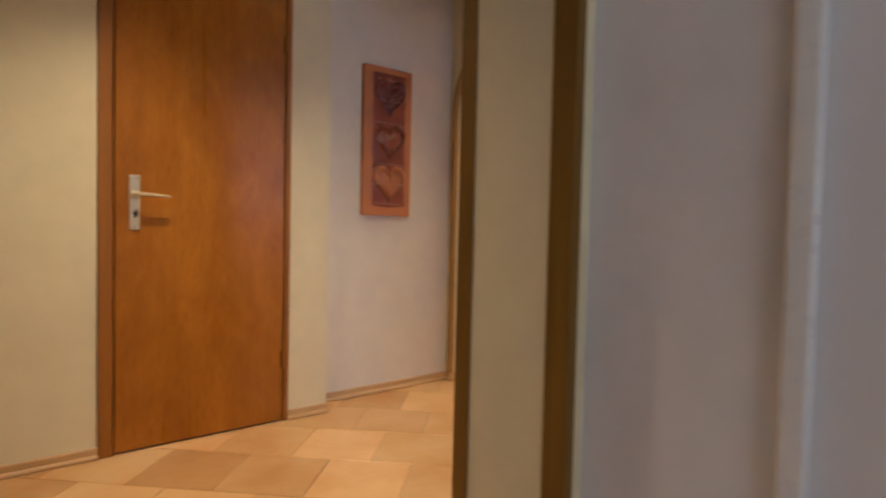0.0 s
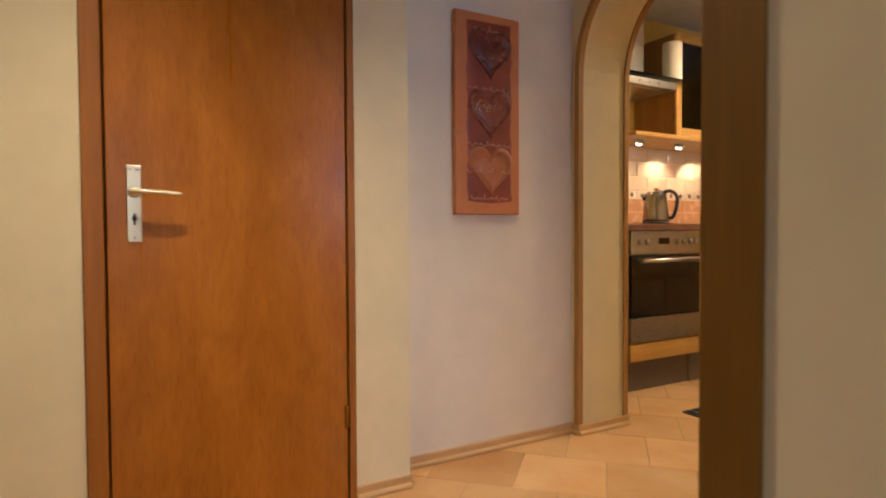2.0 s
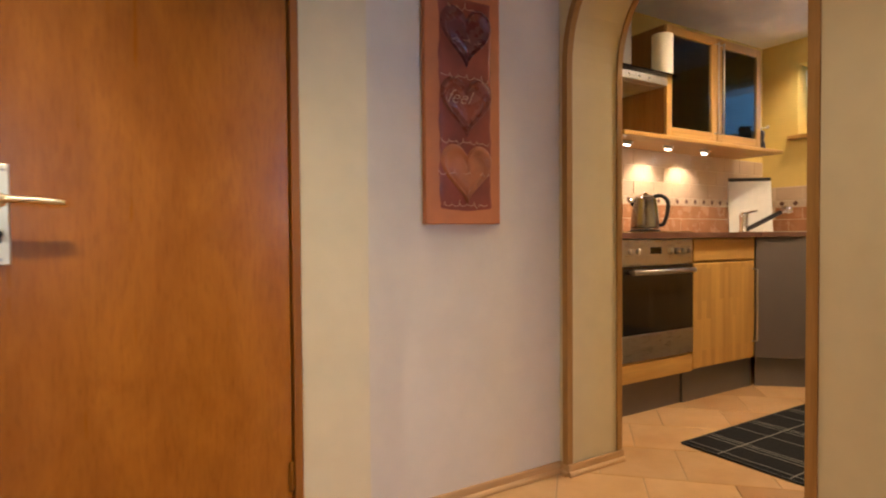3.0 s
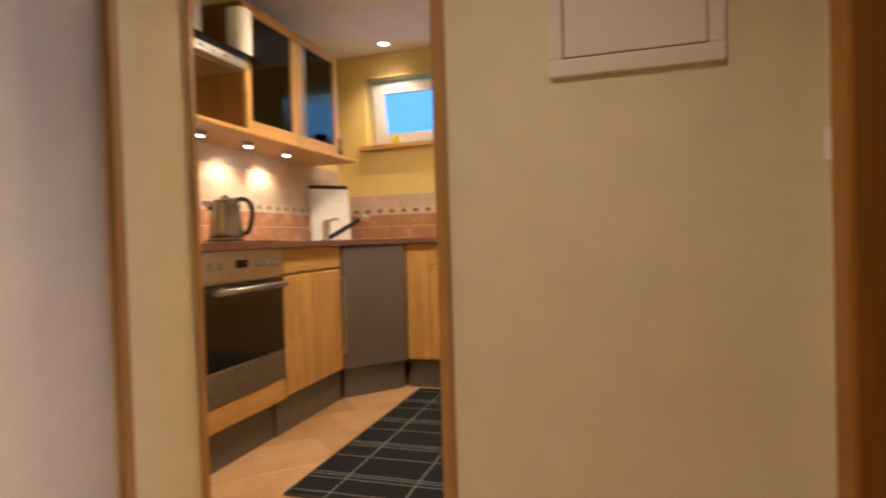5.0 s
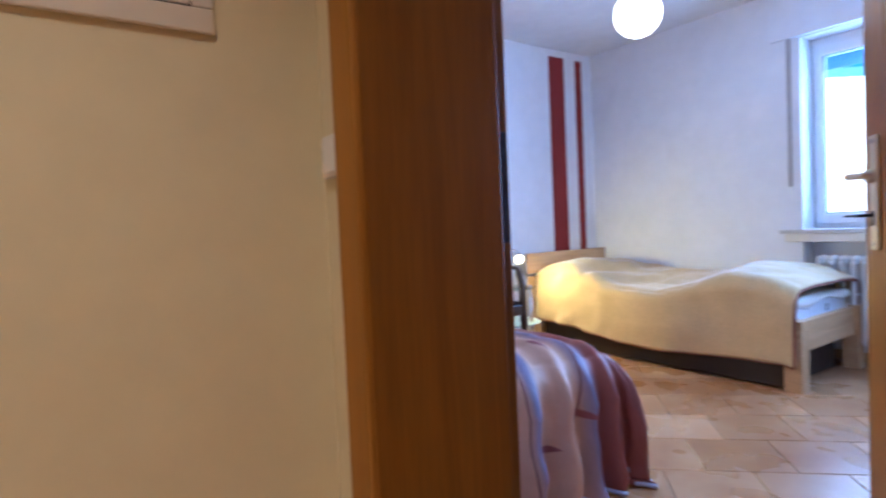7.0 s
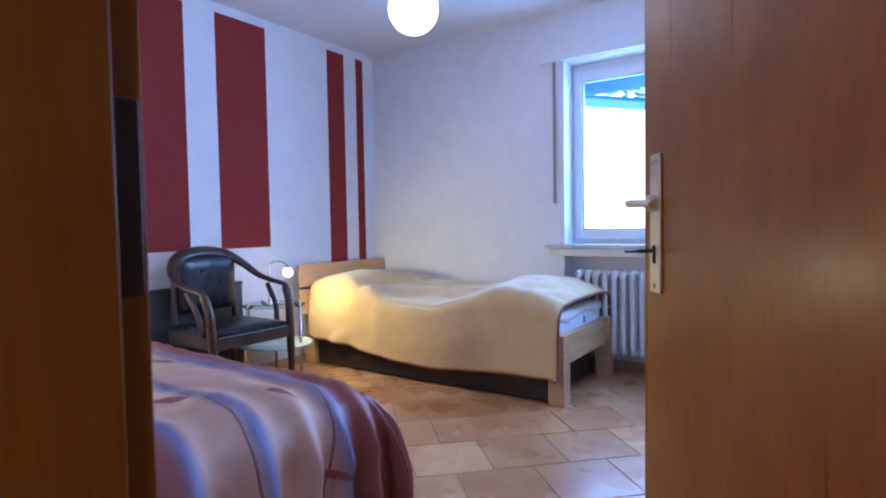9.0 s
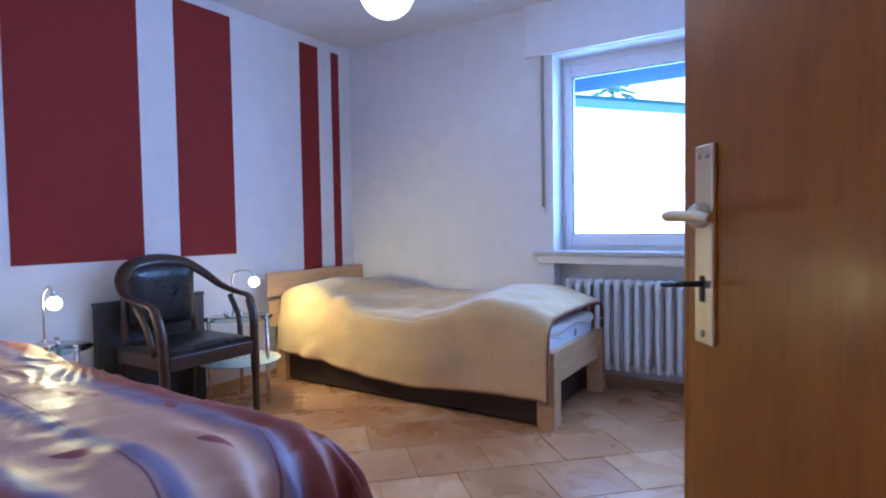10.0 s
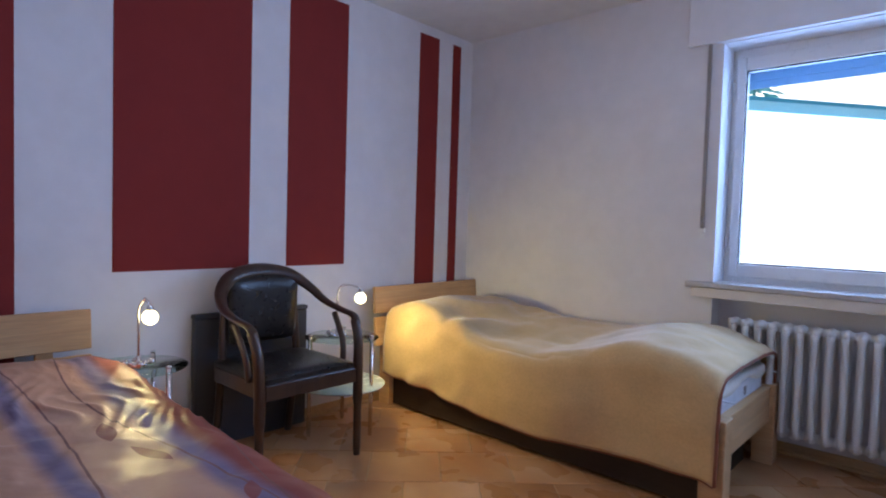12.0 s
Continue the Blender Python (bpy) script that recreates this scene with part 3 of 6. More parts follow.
# bedroom shell
NI0, NI1 = 0.86, 2.73              # window opening
wall("wall_striped", [(STRIPE_X, STRIPE_X + 0.2, WINDOW_Y - 0.35, 1.13, 0, TOP)], M_WHITE, "white plastered bedroom wall with painted maroon stripes")
wall("wall_window", [(NI1, STRIPE_X, WINDOW_Y - 0.35, WINDOW_Y, 0, TOP), (0.60, NI0, WINDOW_Y - 0.35, WINDOW_Y, 0, TOP),
                     (NI0, NI1, WINDOW_Y - 0.35, WINDOW_Y - 0.13, 0, 0.83), (NI0, NI1, WINDOW_Y - 0.35, WINDOW_Y, 2.138, TOP)], M_WHITE, "white plastered bedroom wall with a wide window")
wall("wall_bedroom_west", [(0.65, 0.75, WINDOW_Y, 0.907, 0, TOP)], M_WHITE, "white plastered wall between the bedroom and the first room")
# first room, where the walk begins
wall("wall_start_room", [(0.50, 0.65, -2.6, WALL_S, 0, TOP), (-2.35, -1.6, -2.75, -2.6, 0, TOP), (-0.2, 0.65, -2.75, -2.6, 0, TOP), (-1.6, -0.2, -2.75, -2.6, 0, 0.9), (-1.6, -0.2, -2.75, -2.6, 2.1, TOP), (-2.35, -2.2, -2.6, WALL_S, 0, TOP)], M_WHITE, "white plastered walls of the first room")
rbm = bx(0.478, 0.50, 0.412, 0.450, 0, 2.1, 0.006)
solid("trim_start_room", rbm, M_PVC, "white painted upright door casing on the wall", "trim", "structure")

# ceilings
solid("ceiling_hall", bx(-2.2, ARCH_W, WALL_N - 0.05, 2.855, H_HALL, H_HALL + 0.04), M_CEIL, "white hall ceiling", "ceiling", "structure")
solid("ceiling_kitchen", bx(ARCH_E, KE, 1.13, KN, H_KIT, H_KIT + 0.04), M_CEIL, "white kitchen ceiling", "ceiling", "structure")
solid("ceiling_bedroom", bx(0.75, STRIPE_X, WINDOW_Y, 0.907, H_BED, H_BED + 0.04), M_CEIL, "white bedroom ceiling", "ceiling", "structure")
solid("ceiling_start_room", bx(-2.2, 0.62, -2.6, WALL_S, 2.45, 2.49), M_CEIL, "white ceiling of the first room", "ceiling", "structure")
solid("roof_slab", bx(-2.4, 5.1, -3.0, 3.9, TOP, TOP + 0.1), M_CEIL, "plain slab above the rooms", "roof", "structure")

# ---- doors ----


def lever_set(parent, x, y, z, s, key=True):
    """Long plate, lever, key. The plate lies on the plane y, facing s; the lever points to +x."""
    bm = bx(x - 0.019, x + 0.019, y, y + s * 0.006, z - 0.142, z + 0.078, 0.0025)
    plate = part("handle_plate", bm, M_BRASS, parent, "pale brass long door plate")
    bm = bmesh.new()
    for dz in (0.066, -0.130):
        for dx in (-0.009, 0.009) if dz > 0 else (0.0,):
            lathe(bm, [(0.0, 0.0), (0.0042, 0.0), (0.0042, 0.0015), (0.0, 0.002)], Matrix.Translation((x + dx, y + s * 0.006, z + dz)) @ Matrix.Rotation(-s * math.pi / 2, 4, "X"), 10)
    part("screw", bm, M_STEEL, plate)
    bm = bmesh.new()
    tube(bm, curve_pts([(x, y + s * 0.004, z), (x, y + s * 0.035, z), (x + 0.008, y + s * 0.050, z), (x + 0.03, y + s * 0.054, z), (x + 0.075, y + s * 0.054, z - 0.002), (x + 0.122, y + s * 0.052, z - 0.006)], 5), [0.0085] * 6 + [0.009] * 10 + [0.0085] * 8 + [0.007, 0.0055], 10, 0.8)
    lathe(bm, [(0.016, 0), (0.016, 0.010), (0.012, 0.014), (0.0, 0.014)], Matrix.Translation((x, y + s * 0.005, z)) @ Matrix.Rotation(-s * math.pi / 2, 4, "X"), 18)
    part("lever", bm, M_BRASS, parent, "pale brass lever handle")
    bm = bmesh.new()
    lathe(bm, [(0.0, 0), (0.0065, 0), (0.0065, 0.002), (0.0, 0.002)], Matrix.Translation((x, y + s * 0.006, z - 0.075)) @ Matrix.Rotation(-s * math.pi / 2, 4, "X"), 12)
    rbox(bm, x - 0.003, x + 0.003, y + s * 0.0055, y + s * 0.008, z - 0.094, z - 0.074, 0.0008, 1)
    part("keyhole", bm, M_BLACK, plate)
    if key:
        bm = bmesh.new()
        tube(bm, [(x, y + s * 0.004, z - 0.075), (x, y + s * 0.030, z - 0.075)], 0.0032, 8)
        ring = [(x, y + s * (0.042 + 0.012 * math.cos(a)), z - 0.075 + 0.012 * math.sin(a)) for a in (2 * math.pi * k / 16 for k in range(17))]
        tube(bm, ring, 0.0026, 6)
        part("key", bm, M_BLACK, parent, "dark steel key in the lock")


def hinge(parent, x, y, z):
    bm = bmesh.new()
    lathe(bm, [(0.0, -0.042), (0.005, -0.040), (0.0075, -0.034), (0.0075, 0.034), (0.005, 0.040), (0.0, 0.042)], Matrix.Translation((x, y, z)), 12)
    part("hinge", bm, M_FRAME, parent)


# closed door of the hall
d1 = tagged(thing("door_1", "closed orange-brown veneer door with pale brass plate", "door"), kind="structure")
part("leaf", bx(0.030, 0.735, 2.702, 2.742, 0.008, 2.0, 0.004), M_DOOR, d1)
bm = bmesh.new()
rbox(bm, -0.028, 0.024, 2.696, 2.93, 0.0, 2.06, 0.004)
part("door_frame", bm, M_DOORFRAME, d1, "brown veneered frame post")
part("door_frame", bx(0.741, 0.766, 2.698, 2.93, 0.0, 2.06, 0.004), M_DOORFRAME, d1)
part("door_frame", bx(-0.028, 0.766, 2.696, 2.93, 2.004, 2.065, 0.004), M_FRAME, d1)
lever_set(d1, 0.100, 2.702, 1.05, -1)
hinge(d1, 0.730, 2.697, 0.30), hinge(d1, 0.730, 2.697, 1.78)

# a second door of the hall, of which the frame's edge shows
d3 = tagged(thing("door_3", "closed orange-brown veneer door further along the hall", "door"), kind="structure")
part("leaf", bx(-1.36, -0.66, 2.702, 2.742, 0.008, 2.0, 0.004), M_DOOR, d3)
part("door_frame", bx(-0.655, -0.617, 2.696, 2.93, 0.0, 2.06, 0.004), M_FRAME, d3)
part("door_frame", bx(-1.44, -1.365, 2.696, 2.93, 0.0, 2.06, 0.004), M_FRAME, d3)
part("door_frame", bx(-1.44, -0.617, 2.696, 2.93, 2.004, 2.065, 0.004), M_FRAME, d3)

# bedroom door: lining and casing, leaf open into the room
d2 = tagged(thing("door_2", "open orange-brown veneer bedroom door with brass handle", "door"), kind="structure")
for x0, x1 in ((1.713, 1.765), (0.890, 0.915)):
    part("door_lining", bx(x0, x1, 0.930, 1.186, 0, 2.06, 0.003), M_FRAME, d2, "dark reddish brown veneered lining")
part("door_lining", bx(0.905, 1.765, 0.932, 1.184, 2.035, 2.06, 0.003), M_FRAME, d2)
for x0, x1 in ((1.715, 1.787), (0.843, 0.913)):
    part("casing", bx(x0, x1, DOOR_N + 0.002, 1.196, 0, 2.105, 0.005), M_TRIM2, d2)
part("casing", bx(0.843, 1.787, DOOR_N + 0.002, 1.194, 2.04, 2.105, 0.005), M_TRIM2, d2)
part("rebate", bx(1.738, 1.765, 0.891, 0.929, 0, 2.06, 0.002), M_FRAME, d2)
part("strike_plate", bx(1.7345, 1.7375, 0.897, 0.925, 0.955, 1.145, 0.001, 1), M_BLACK, d2, "dark steel strike plate")
leaf_m = pose(0.925, 0.905, 0, 0, 0, -53.5)
leaf = part("leaf", bx(0.0, 0.868, -0.040, 0.0, 0.010, 2.02, 0.003), M_DOOR, d2)
leaf.matrix_basis = leaf_m
for o in [leaf]:
    bm = bx(0.812 - 0.019, 0.812 + 0.019, 0.0, 0.006, 1.048 - 0.142, 1.048 + 0.078, 0.0025)
    plate = part("handle_plate", bm, M_BRASS, leaf, "pale brass long door plate")
    bm = bmesh.new()
    for dx, dz in ((-0.009, 0.066), (0.009, 0.066), (0, -0.130)):
        lathe(bm, [(0.0, 0.0), (0.0042, 0.0), (0.0042, 0.0015), (0.0, 0.002)], Matrix.Translation((0.812 + dx, 0.006, 1.048 + dz)) @ Matrix.Rotation(-math.pi / 2, 4, "X"), 10)
    part("screw", bm, M_STEEL, leaf)
    bm = bmesh.new()
    tube(bm, curve_pts([(0.812, 0.004, 1.048), (0.812, 0.034, 1.048), (0.806, 0.047, 1.048), (0.789, 0.051, 1.048), (0.754, 0.051, 1.047), (0.717, 0.049, 1.044)], 5), [0.0072] * 6 + [0.0078] * 10 + [0.0074] * 8 + [0.0065, 0.005], 10, 0.8)
    lathe(bm, [(0.0135, 0), (0.0135, 0.010), (0.011, 0.014), (0.0, 0.014)], Matrix.Translation((0.812, 0.005, 1.048)) @ Matrix.Rotation(-math.pi / 2, 4, "X"), 18)
    part("lever", bm, M_BRASS, leaf, "pale brass lever handle")
    bm = bmesh.new()
    tube(bm, [(0.812, 0.004, 0.973), (0.812, 0.034, 0.973)], 0.0034, 8)
    tube(bm, [(0.812 + 0.007 * math.sin(a), 0.042 + 0.010 * math.cos(a), 0.973) for a in (2 * math.pi * k / 16 for k in range(17))], 0.0024, 6)
    rbox(bm, 0.808, 0.816, 0.0055, 0.0085, 0.953, 0.982, 0.001, 1)
    part("key", bm, M_BLACK, leaf, "dark steel key in the lock")

# ---- skirting ----


def skirting(name, p, q, h=0.046, label="light brown wooden skirting board with a rounded foot"):
    """A skirting board with a rounded foot strip, on the left of the way from p to q."""
    p, q = Vector((*p, 0)), Vector((*q, 0))
    d = (q - p).normalized()
    n = Vector((d.y, -d.x, 0))
    prof = [(0, 0.0), (0.020, 0.0), (0.021, 0.006), (0.019, 0.012), (0.014, 0.017), (0.010, 0.019), (0.0095, h - 0.006), (0.007, h), (0, h)]
    bm = bmesh.new()
    a, b = [[bm.verts.new(e + n * o + Vector((0, 0, z))) for o, z in prof] for e in (p, q)]
    k = len(prof)
    for i in range(k):
        bm.faces.new((a[i], a[(i + 1) % k], b[(i + 1) % k], b[i]))
    bm.faces.new(a[::-1]), bm.faces.new(b)
    return solid(name, bm, M_BASE, label, "skirting", "structure")


skirting("baseboard_1", (-0.617, 2.71), (-0.028, 2.71))
skirting("baseboard_2", (0.766, 2.71), (PIER, 2.71))
skirting("baseboard_3", (PIER, 2.71), (PIER, 2.855))
skirting("baseboard_4", (PIER, 2.855), (ARCH_W, 2.855))
skirting("baseboard_5", (ARCH_W, 2.855), (ARCH_W, 2.80))
skirting("baseboard_6", (ARCH_W - 0.01, AY1 - 0.008), (ARCH_E + 0.01, AY1 - 0.008))
skirting("baseboard_7", (ARCH_W, AY0 - 0.035), (ARCH_W, DOOR_N))
skirting("baseboard_8", (0.858, DOOR_N), (0.60, DOOR_N))
skirting("baseboard_9", (STRIPE_X, 0.907), (STRIPE_X, WINDOW_Y), 0.06)
skirting("baseboard_10", (STRIPE_X, WINDOW_Y), (NI1, WINDOW_Y), 0.06)
skirting("baseboard_11", (NI1, WINDOW_Y - 0.13), (NI0, WINDOW_Y - 0.13), 0.06)

# ---- hall things ----
# relief panel with three hearts
PX0, PX1, PZ0, PZ1, PY = 1.241, 1.557, 1.006, 1.829, 2.855


def heart(n=40, size=1.0):
    pts = []
    for k in range(n):
        a = 2 * math.pi * k / n
        x = 16 * math.sin(a) ** 3
        y = 13 * math.cos(a) - 5 * math.cos(2 * a) - 2 * math.cos(3 * a) - math.cos(4 * a)
        pts.append((x / 32 * size, (y + 2.5) / 30 * size))
    return pts


hp = thing("wall_panel", "terracotta wall panel with three embossed hearts and script", "picture")
part("panel_board", bx(PX0, PX1, PY - 0.030, PY - 0.003, PZ0, PZ1, 0.004), M_TERRA, hp)
# inner field: a sheet with raised hearts, laid over the board
bm = bmesh.new()
FX0, FX1, FZ0, FZ1 = PX0 + 0.052, PX1 - 0.040, PZ0 + 0.052, PZ1 - 0.030
NXF, NZF = 30, 75
hearts = [(FX0 + 0.114, FZ1 - 0.160), (FX0 + 0.114, FZ1 - 0.405), (FX0 + 0.114, FZ1 - 0.640)]
HO = heart(48, 0.205)


grid = []
for j in range(NZF + 1):
    row = []
    for i in range(NXF + 1):
        x, z = FX0 + (FX1 - FX0) * i / NXF, FZ0 + (FZ1 - FZ0) * j / NZF
        h = -0.002 if min(i, NXF - i, j, NZF - j) == 0 else 0.003 + 0.0012 * noise.noise(Vector((x * 22, z * 22, 0)))
        edge = 0.004 * math.sin(z * 31) + 0.003 * math.sin(z * 77 + 1)
        zz = z - (0.016 * math.sin(math.pi * i / NXF) if j == 0 else 0)
        row.append(bm.verts.new((x + (edge if i in (0, NXF) else 0), PY - 0.030 - h, zz)))
    grid.append(row)
for a, b in zip(grid, grid[1:]):
    for i in range(NXF):
        bm.faces.new((a[i], a[i + 1], b[i + 1], b[i])).smooth = True
part("relief_field", bm, M_RELIEF, hp, "red-brown clay field around the hearts")
for (hx, hz), mt_, lb_ in zip(hearts, (M_HEART1, M_HEART2, M_HEART3), ("dark plum-brown heart", "brown heart", "orange-brown heart")):
    bm = bmesh.new()
    rings = []
    for k, h in ((1.06, 0.001), (1.0, 0.009), (0.95, 0.0125), (0.90, 0.0115), (0.83, 0.0035), (0.76, 0.0012), (0.66, 0.004), (0.50, 0.0095), (0.30, 0.0120)):
        rings.append([bm.verts.new((hx + x * k, PY - 0.0325 - h, hz - 0.010 + (z + 0.03) * k)) for x, z in HO])
    tip = bm.verts.new((hx, PY - 0.0325 - 0.012, hz + 0.006))
    n = len(HO)
    for a, b in zip(rings, rings[1:]):
        for i in range(n):
            bm.faces.new((a[i], a[(i + 1) % n], b[(i + 1) % n], b[i])).smooth = True
    for i in range(n):
        bm.faces.new((rings[-1][i], rings[-1][(i + 1) % n], tip)).smooth = True
    part("heart", bm, mt_, hp, lb_)
# scratched script: thin raised strokes
def script(bm, x0, x1, z, amp, seed, waves):
    r = random.Random(seed)
    n = 10 * waves
    pts = []
    for k in range(n + 1):
        u = k / n
        a = 2 * math.pi * waves * u
        tall = 1.0 if r.random() < 0.85 else 1.9
        pts.append((x0 + (x1 - x0) * u + 0.006 * math.cos(a), PY - 0.0440 + 0.0065 * (1 - math.exp(-((x0 + (x1 - x0) * u - FX0 - 0.114) / 0.06) ** 2)), z + amp * math.sin(a) * tall * (0.6 + 0.4 * math.sin(3.1 * u * waves + seed))))
    tube(bm, pts, 0.0012, 5)


bm = bmesh.new()
for x0, x1, z, amp, sd, wv in ((0.03, 0.16, -0.040, 0.010, 1, 4), (0.03, 0.17, -0.150, 0.010, 2, 5), (0.00, 0.20, -0.278, 0.009, 3, 6), 
                               (0.00, 0.20, -0.505, 0.008, 5, 7), (-0.01, 0.20, -0.615, 0.009, 6, 7), (0.01, 0.19, -0.725, 0.009, 7, 6)):
    script(bm, FX0 + x0, FX0 + x1, FZ1 + z, amp, sd, wv)
part("script_line", bm, M_SCRIPT, hp, "pale scratched handwriting lines")

tx = bpy.data.curves.new("word", "FONT")
tx.body, tx.size, tx.shear, tx.extrude, tx.offset = "feel", 0.070, 0.5, 0.0006, -0.0014
word = new("word", tx)
word.data.materials.append(M_SCRIPT)
word.parent = hp
word.matrix_basis = pose(FX0 + 0.022, PY - 0.0455, FZ1 - 0.375, 90, 0, 0)

# flush white fuse box door in the hall wall
fb = thing("fuse_box", "white painted metal fuse box door in a flat frame", "fuse box")
bm = bmesh.new()
HY0, HY1, HZ0, HZ1 = 1.336, 1.667, 1.283, 1.80
for b in ((HY0, HY1, HZ0, HZ0 + 0.036), (HY0, HY1, HZ1 - 0.036, HZ1), (HY0, HY0 + 0.030, HZ0 + 0.036, HZ1 - 0.036), (HY1 - 0.030, HY1, HZ0 + 0.036, HZ1 - 0.036)):
    rbox(bm, ARCH_W - 0.009, ARCH_W - 0.001, b[0], b[1], b[2], b[3], 0.003)
part("frame", bm, M_CREAMPAINT, fb)
part("door", bx(ARCH_W - 0.006, ARCH_W - 0.001, HY0 + 0.032, HY1 - 0.032, HZ0 + 0.039, HZ1 - 0.039, 0.002), M_CREAMPAINT, fb)
# black sheet behind the door: shade of the narrow gap put in as colour
bm = bx(ARCH_W - 0.0035, ARCH_W - 0.0005, HY0 + 0.025, HY1 - 0.025, HZ0 + 0.03, HZ1 - 0.03)
part("gap_shade", bm, M_BLACK, fb)

# light switch beside the bedroom door
sw = thing("light_switch", "white plastic light switch beside the door frame", "switch")
part("frame", bx(1.798, 1.862, DOOR_N, DOOR_N + 0.010, 1.072, 1.140, 0.003), M_PVC, sw)
part("rocker", bx(1.806, 1.854, DOOR_N + 0.009, DOOR_N + 0.015, 1.080, 1.132, 0.002), M_PVC, sw)


# ---- bedroom: wall paint, window, radiator ----
STRIPES = ((0.135, 0.80, 0.10, 2.412), (-0.858, -0.215, 0.883, 2.412), (-1.472, -1.080, 0.883, 2.412), (-2.252, -2.068, 0.10, 2.412), (-2.478, -2.396, 0.10, 2.412))
for sy0, sy1, sz0, sz1 in STRIPES:
    bm = bx(STRIPE_X - 0.004, STRIPE_X + 0.001, sy0, sy1, sz0, sz1)
    solid("painted_stripe", bm, M_MAROON, "dark maroon painted stripe on a white wall", "trim", "structure")

# box of the roller shutter above the window, and its strap
solid("shutter_box", bx(0.75, 2.910, WINDOW_Y, WINDOW_Y + 0.035, 2.143, H_BED, 0.004), M_WHITE, "white plastered shutter box over the window", "wall", "structure")
st = thing("shutter_strap", "grey roller shutter strap with a small winder", "strap")
part("strap", bx(2.786, 2.806, WINDOW_Y + 0.012, WINDOW_Y + 0.015, 1.150, 2.143), M_STRAP, st)
part("strap_guide", bx(2.780, 2.812, WINDOW_Y, WINDOW_Y + 0.02, 1.135, 1.157, 0.003), M_PVC, st)
part("winder", bx(2.783, 2.809, WINDOW_Y, WINDOW_Y + 0.006, 1.100, 1.135, 0.002), M_PVC, st, "white winder cover plate")

w1 = tagged(thing("window_1", "wide white two-sash plastic window", "window"), kind="structure")
FY0, FY1 = -2.855, -2.785          # frame depth
WX0, WX1, WZ0, WZ1 = 0.86, 2.73, 0.865, 2.138
part("window_frame", bx(WX0, WX0 + 0.05, FY0, FY1, WZ0, WZ1, 0.004), M_PVC, w1)
part("window_frame", bx(WX1 - 0.05, WX1, FY0, FY1, WZ0, WZ1, 0.004), M_PVC, w1)
part("window_frame", bx(WX0 + 0.05, WX1 - 0.05, FY0, FY1, WZ0, WZ0 + 0.05, 0.004), M_PVC, w1)
part("window_frame", bx(WX0 + 0.05, WX1 - 0.05, FY0, FY1, WZ1 - 0.055, WZ1, 0.004), M_PVC, w1)
for gx0, gx1 in ((1.903, 2.660), (0.945, 1.732)):
    s = thing("sash", "white plastic window sash", "window part")
    s.parent = w1
    del s["category"]
    b = 0.072
    bm = bmesh.new()
    z0, z1 = 0.968, 2.020
    y0, y1 = FY0 + 0.012, FY1 + 0.018
    for q in ((1.820, gx0, z0 - b, z1 + b), (gx1, gx1 + b - 0.025, z0 - b, z1 + b)) if gx0 > 1.8 else ((gx0 - b + 0.03, gx0, z0 - b, z1 + b), (gx1, 1.8175, z0 - b, z1 + b)):
        rbox(bm, q[0], q[1], y0, y1, q[2], q[3], 0.006)
    for zz in ((z0 - b, z0), (z1, z1 + b)):
        rbox(bm, gx0, gx1, y0, y1 - 0.001, zz[0], zz[1], 0.006)
    part("sash_frame", bm, M_PVC, s)
    bm = bmesh.new()
    for q in ((gx0, gx0 + 0.007, z0, z1), (gx1 - 0.007, gx1, z0, z1), (gx0, gx1, z0, z0 + 0.007), (gx0, gx1, z1 - 0.007, z1)):
        box(bm, q[0], q[1], y0 + 0.03, y1 - 0.012, q[2], q[3])
    part("gasket", bm, M_BLACK, s)
    pn = part("pane", bx(gx0 - 0.005, gx1 + 0.005, y0 + 0.035, y0 + 0.047, z0 - 0.005, z1 + 0.005), M_PANE, s)
    pn.visible_shadow = False
    hx = gx0 - 0.042 if gx0 > 1.8 else gx1 + 0.038
    bm = bmesh.new()
    rbox(bm, hx - 0.014, hx + 0.014, y1, y1 + 0.010, 1.50, 1.565, 0.004)
    tube(bm, curve_pts([(hx, y1, 1.545), (hx, y1 + 0.035, 1.545), (hx, y1 + 0.045, 1.53), (hx, y1 + 0.046, 1.44)], 4), 0.009, 8)
    part("window_handle", bm, M_PVC, s)
    for hz in (1.09, 1.50, 1.93):
        bm = bmesh.new()
        ex = gx1 + 0.058 if gx0 > 1.8 else gx0 - 0.05
        lathe(bm, [(0, -0.03), (0.007, -0.03), (0.007, 0.03), (0, 0.03)], Matrix.Translation((ex, y1 + 0.004, hz)), 10)
        part("sash_hinge", bm, M_PVC, s)
part("window_sill", bx(WX0 - 0.10, 2.867, WINDOW_Y - 0.17, WINDOW_Y + 0.038, 0.840, 0.868, 0.005), M_MARBLE, w1, "grey stone window sill")
part("sill_apron", bx(WX0 - 0.10, 2.835, WINDOW_Y - 0.13, WINDOW_Y + 0.028, 0.785, 0.838, 0.004), M_CREAMPAINT, w1)
# shutter's lower slats, seen at the top of the panes
sl = tagged(thing("roller_shutter", "grey roller shutter, wound up, outside the window", "shutter"), kind="structure")
for k in range(4):
    part("slat", bx(WX0, WX1, -2.935, -2.920, 1.950 + 0.042 * k, 1.9915 + 0.042 * k, 0.003), M_SHUTTER, sl)

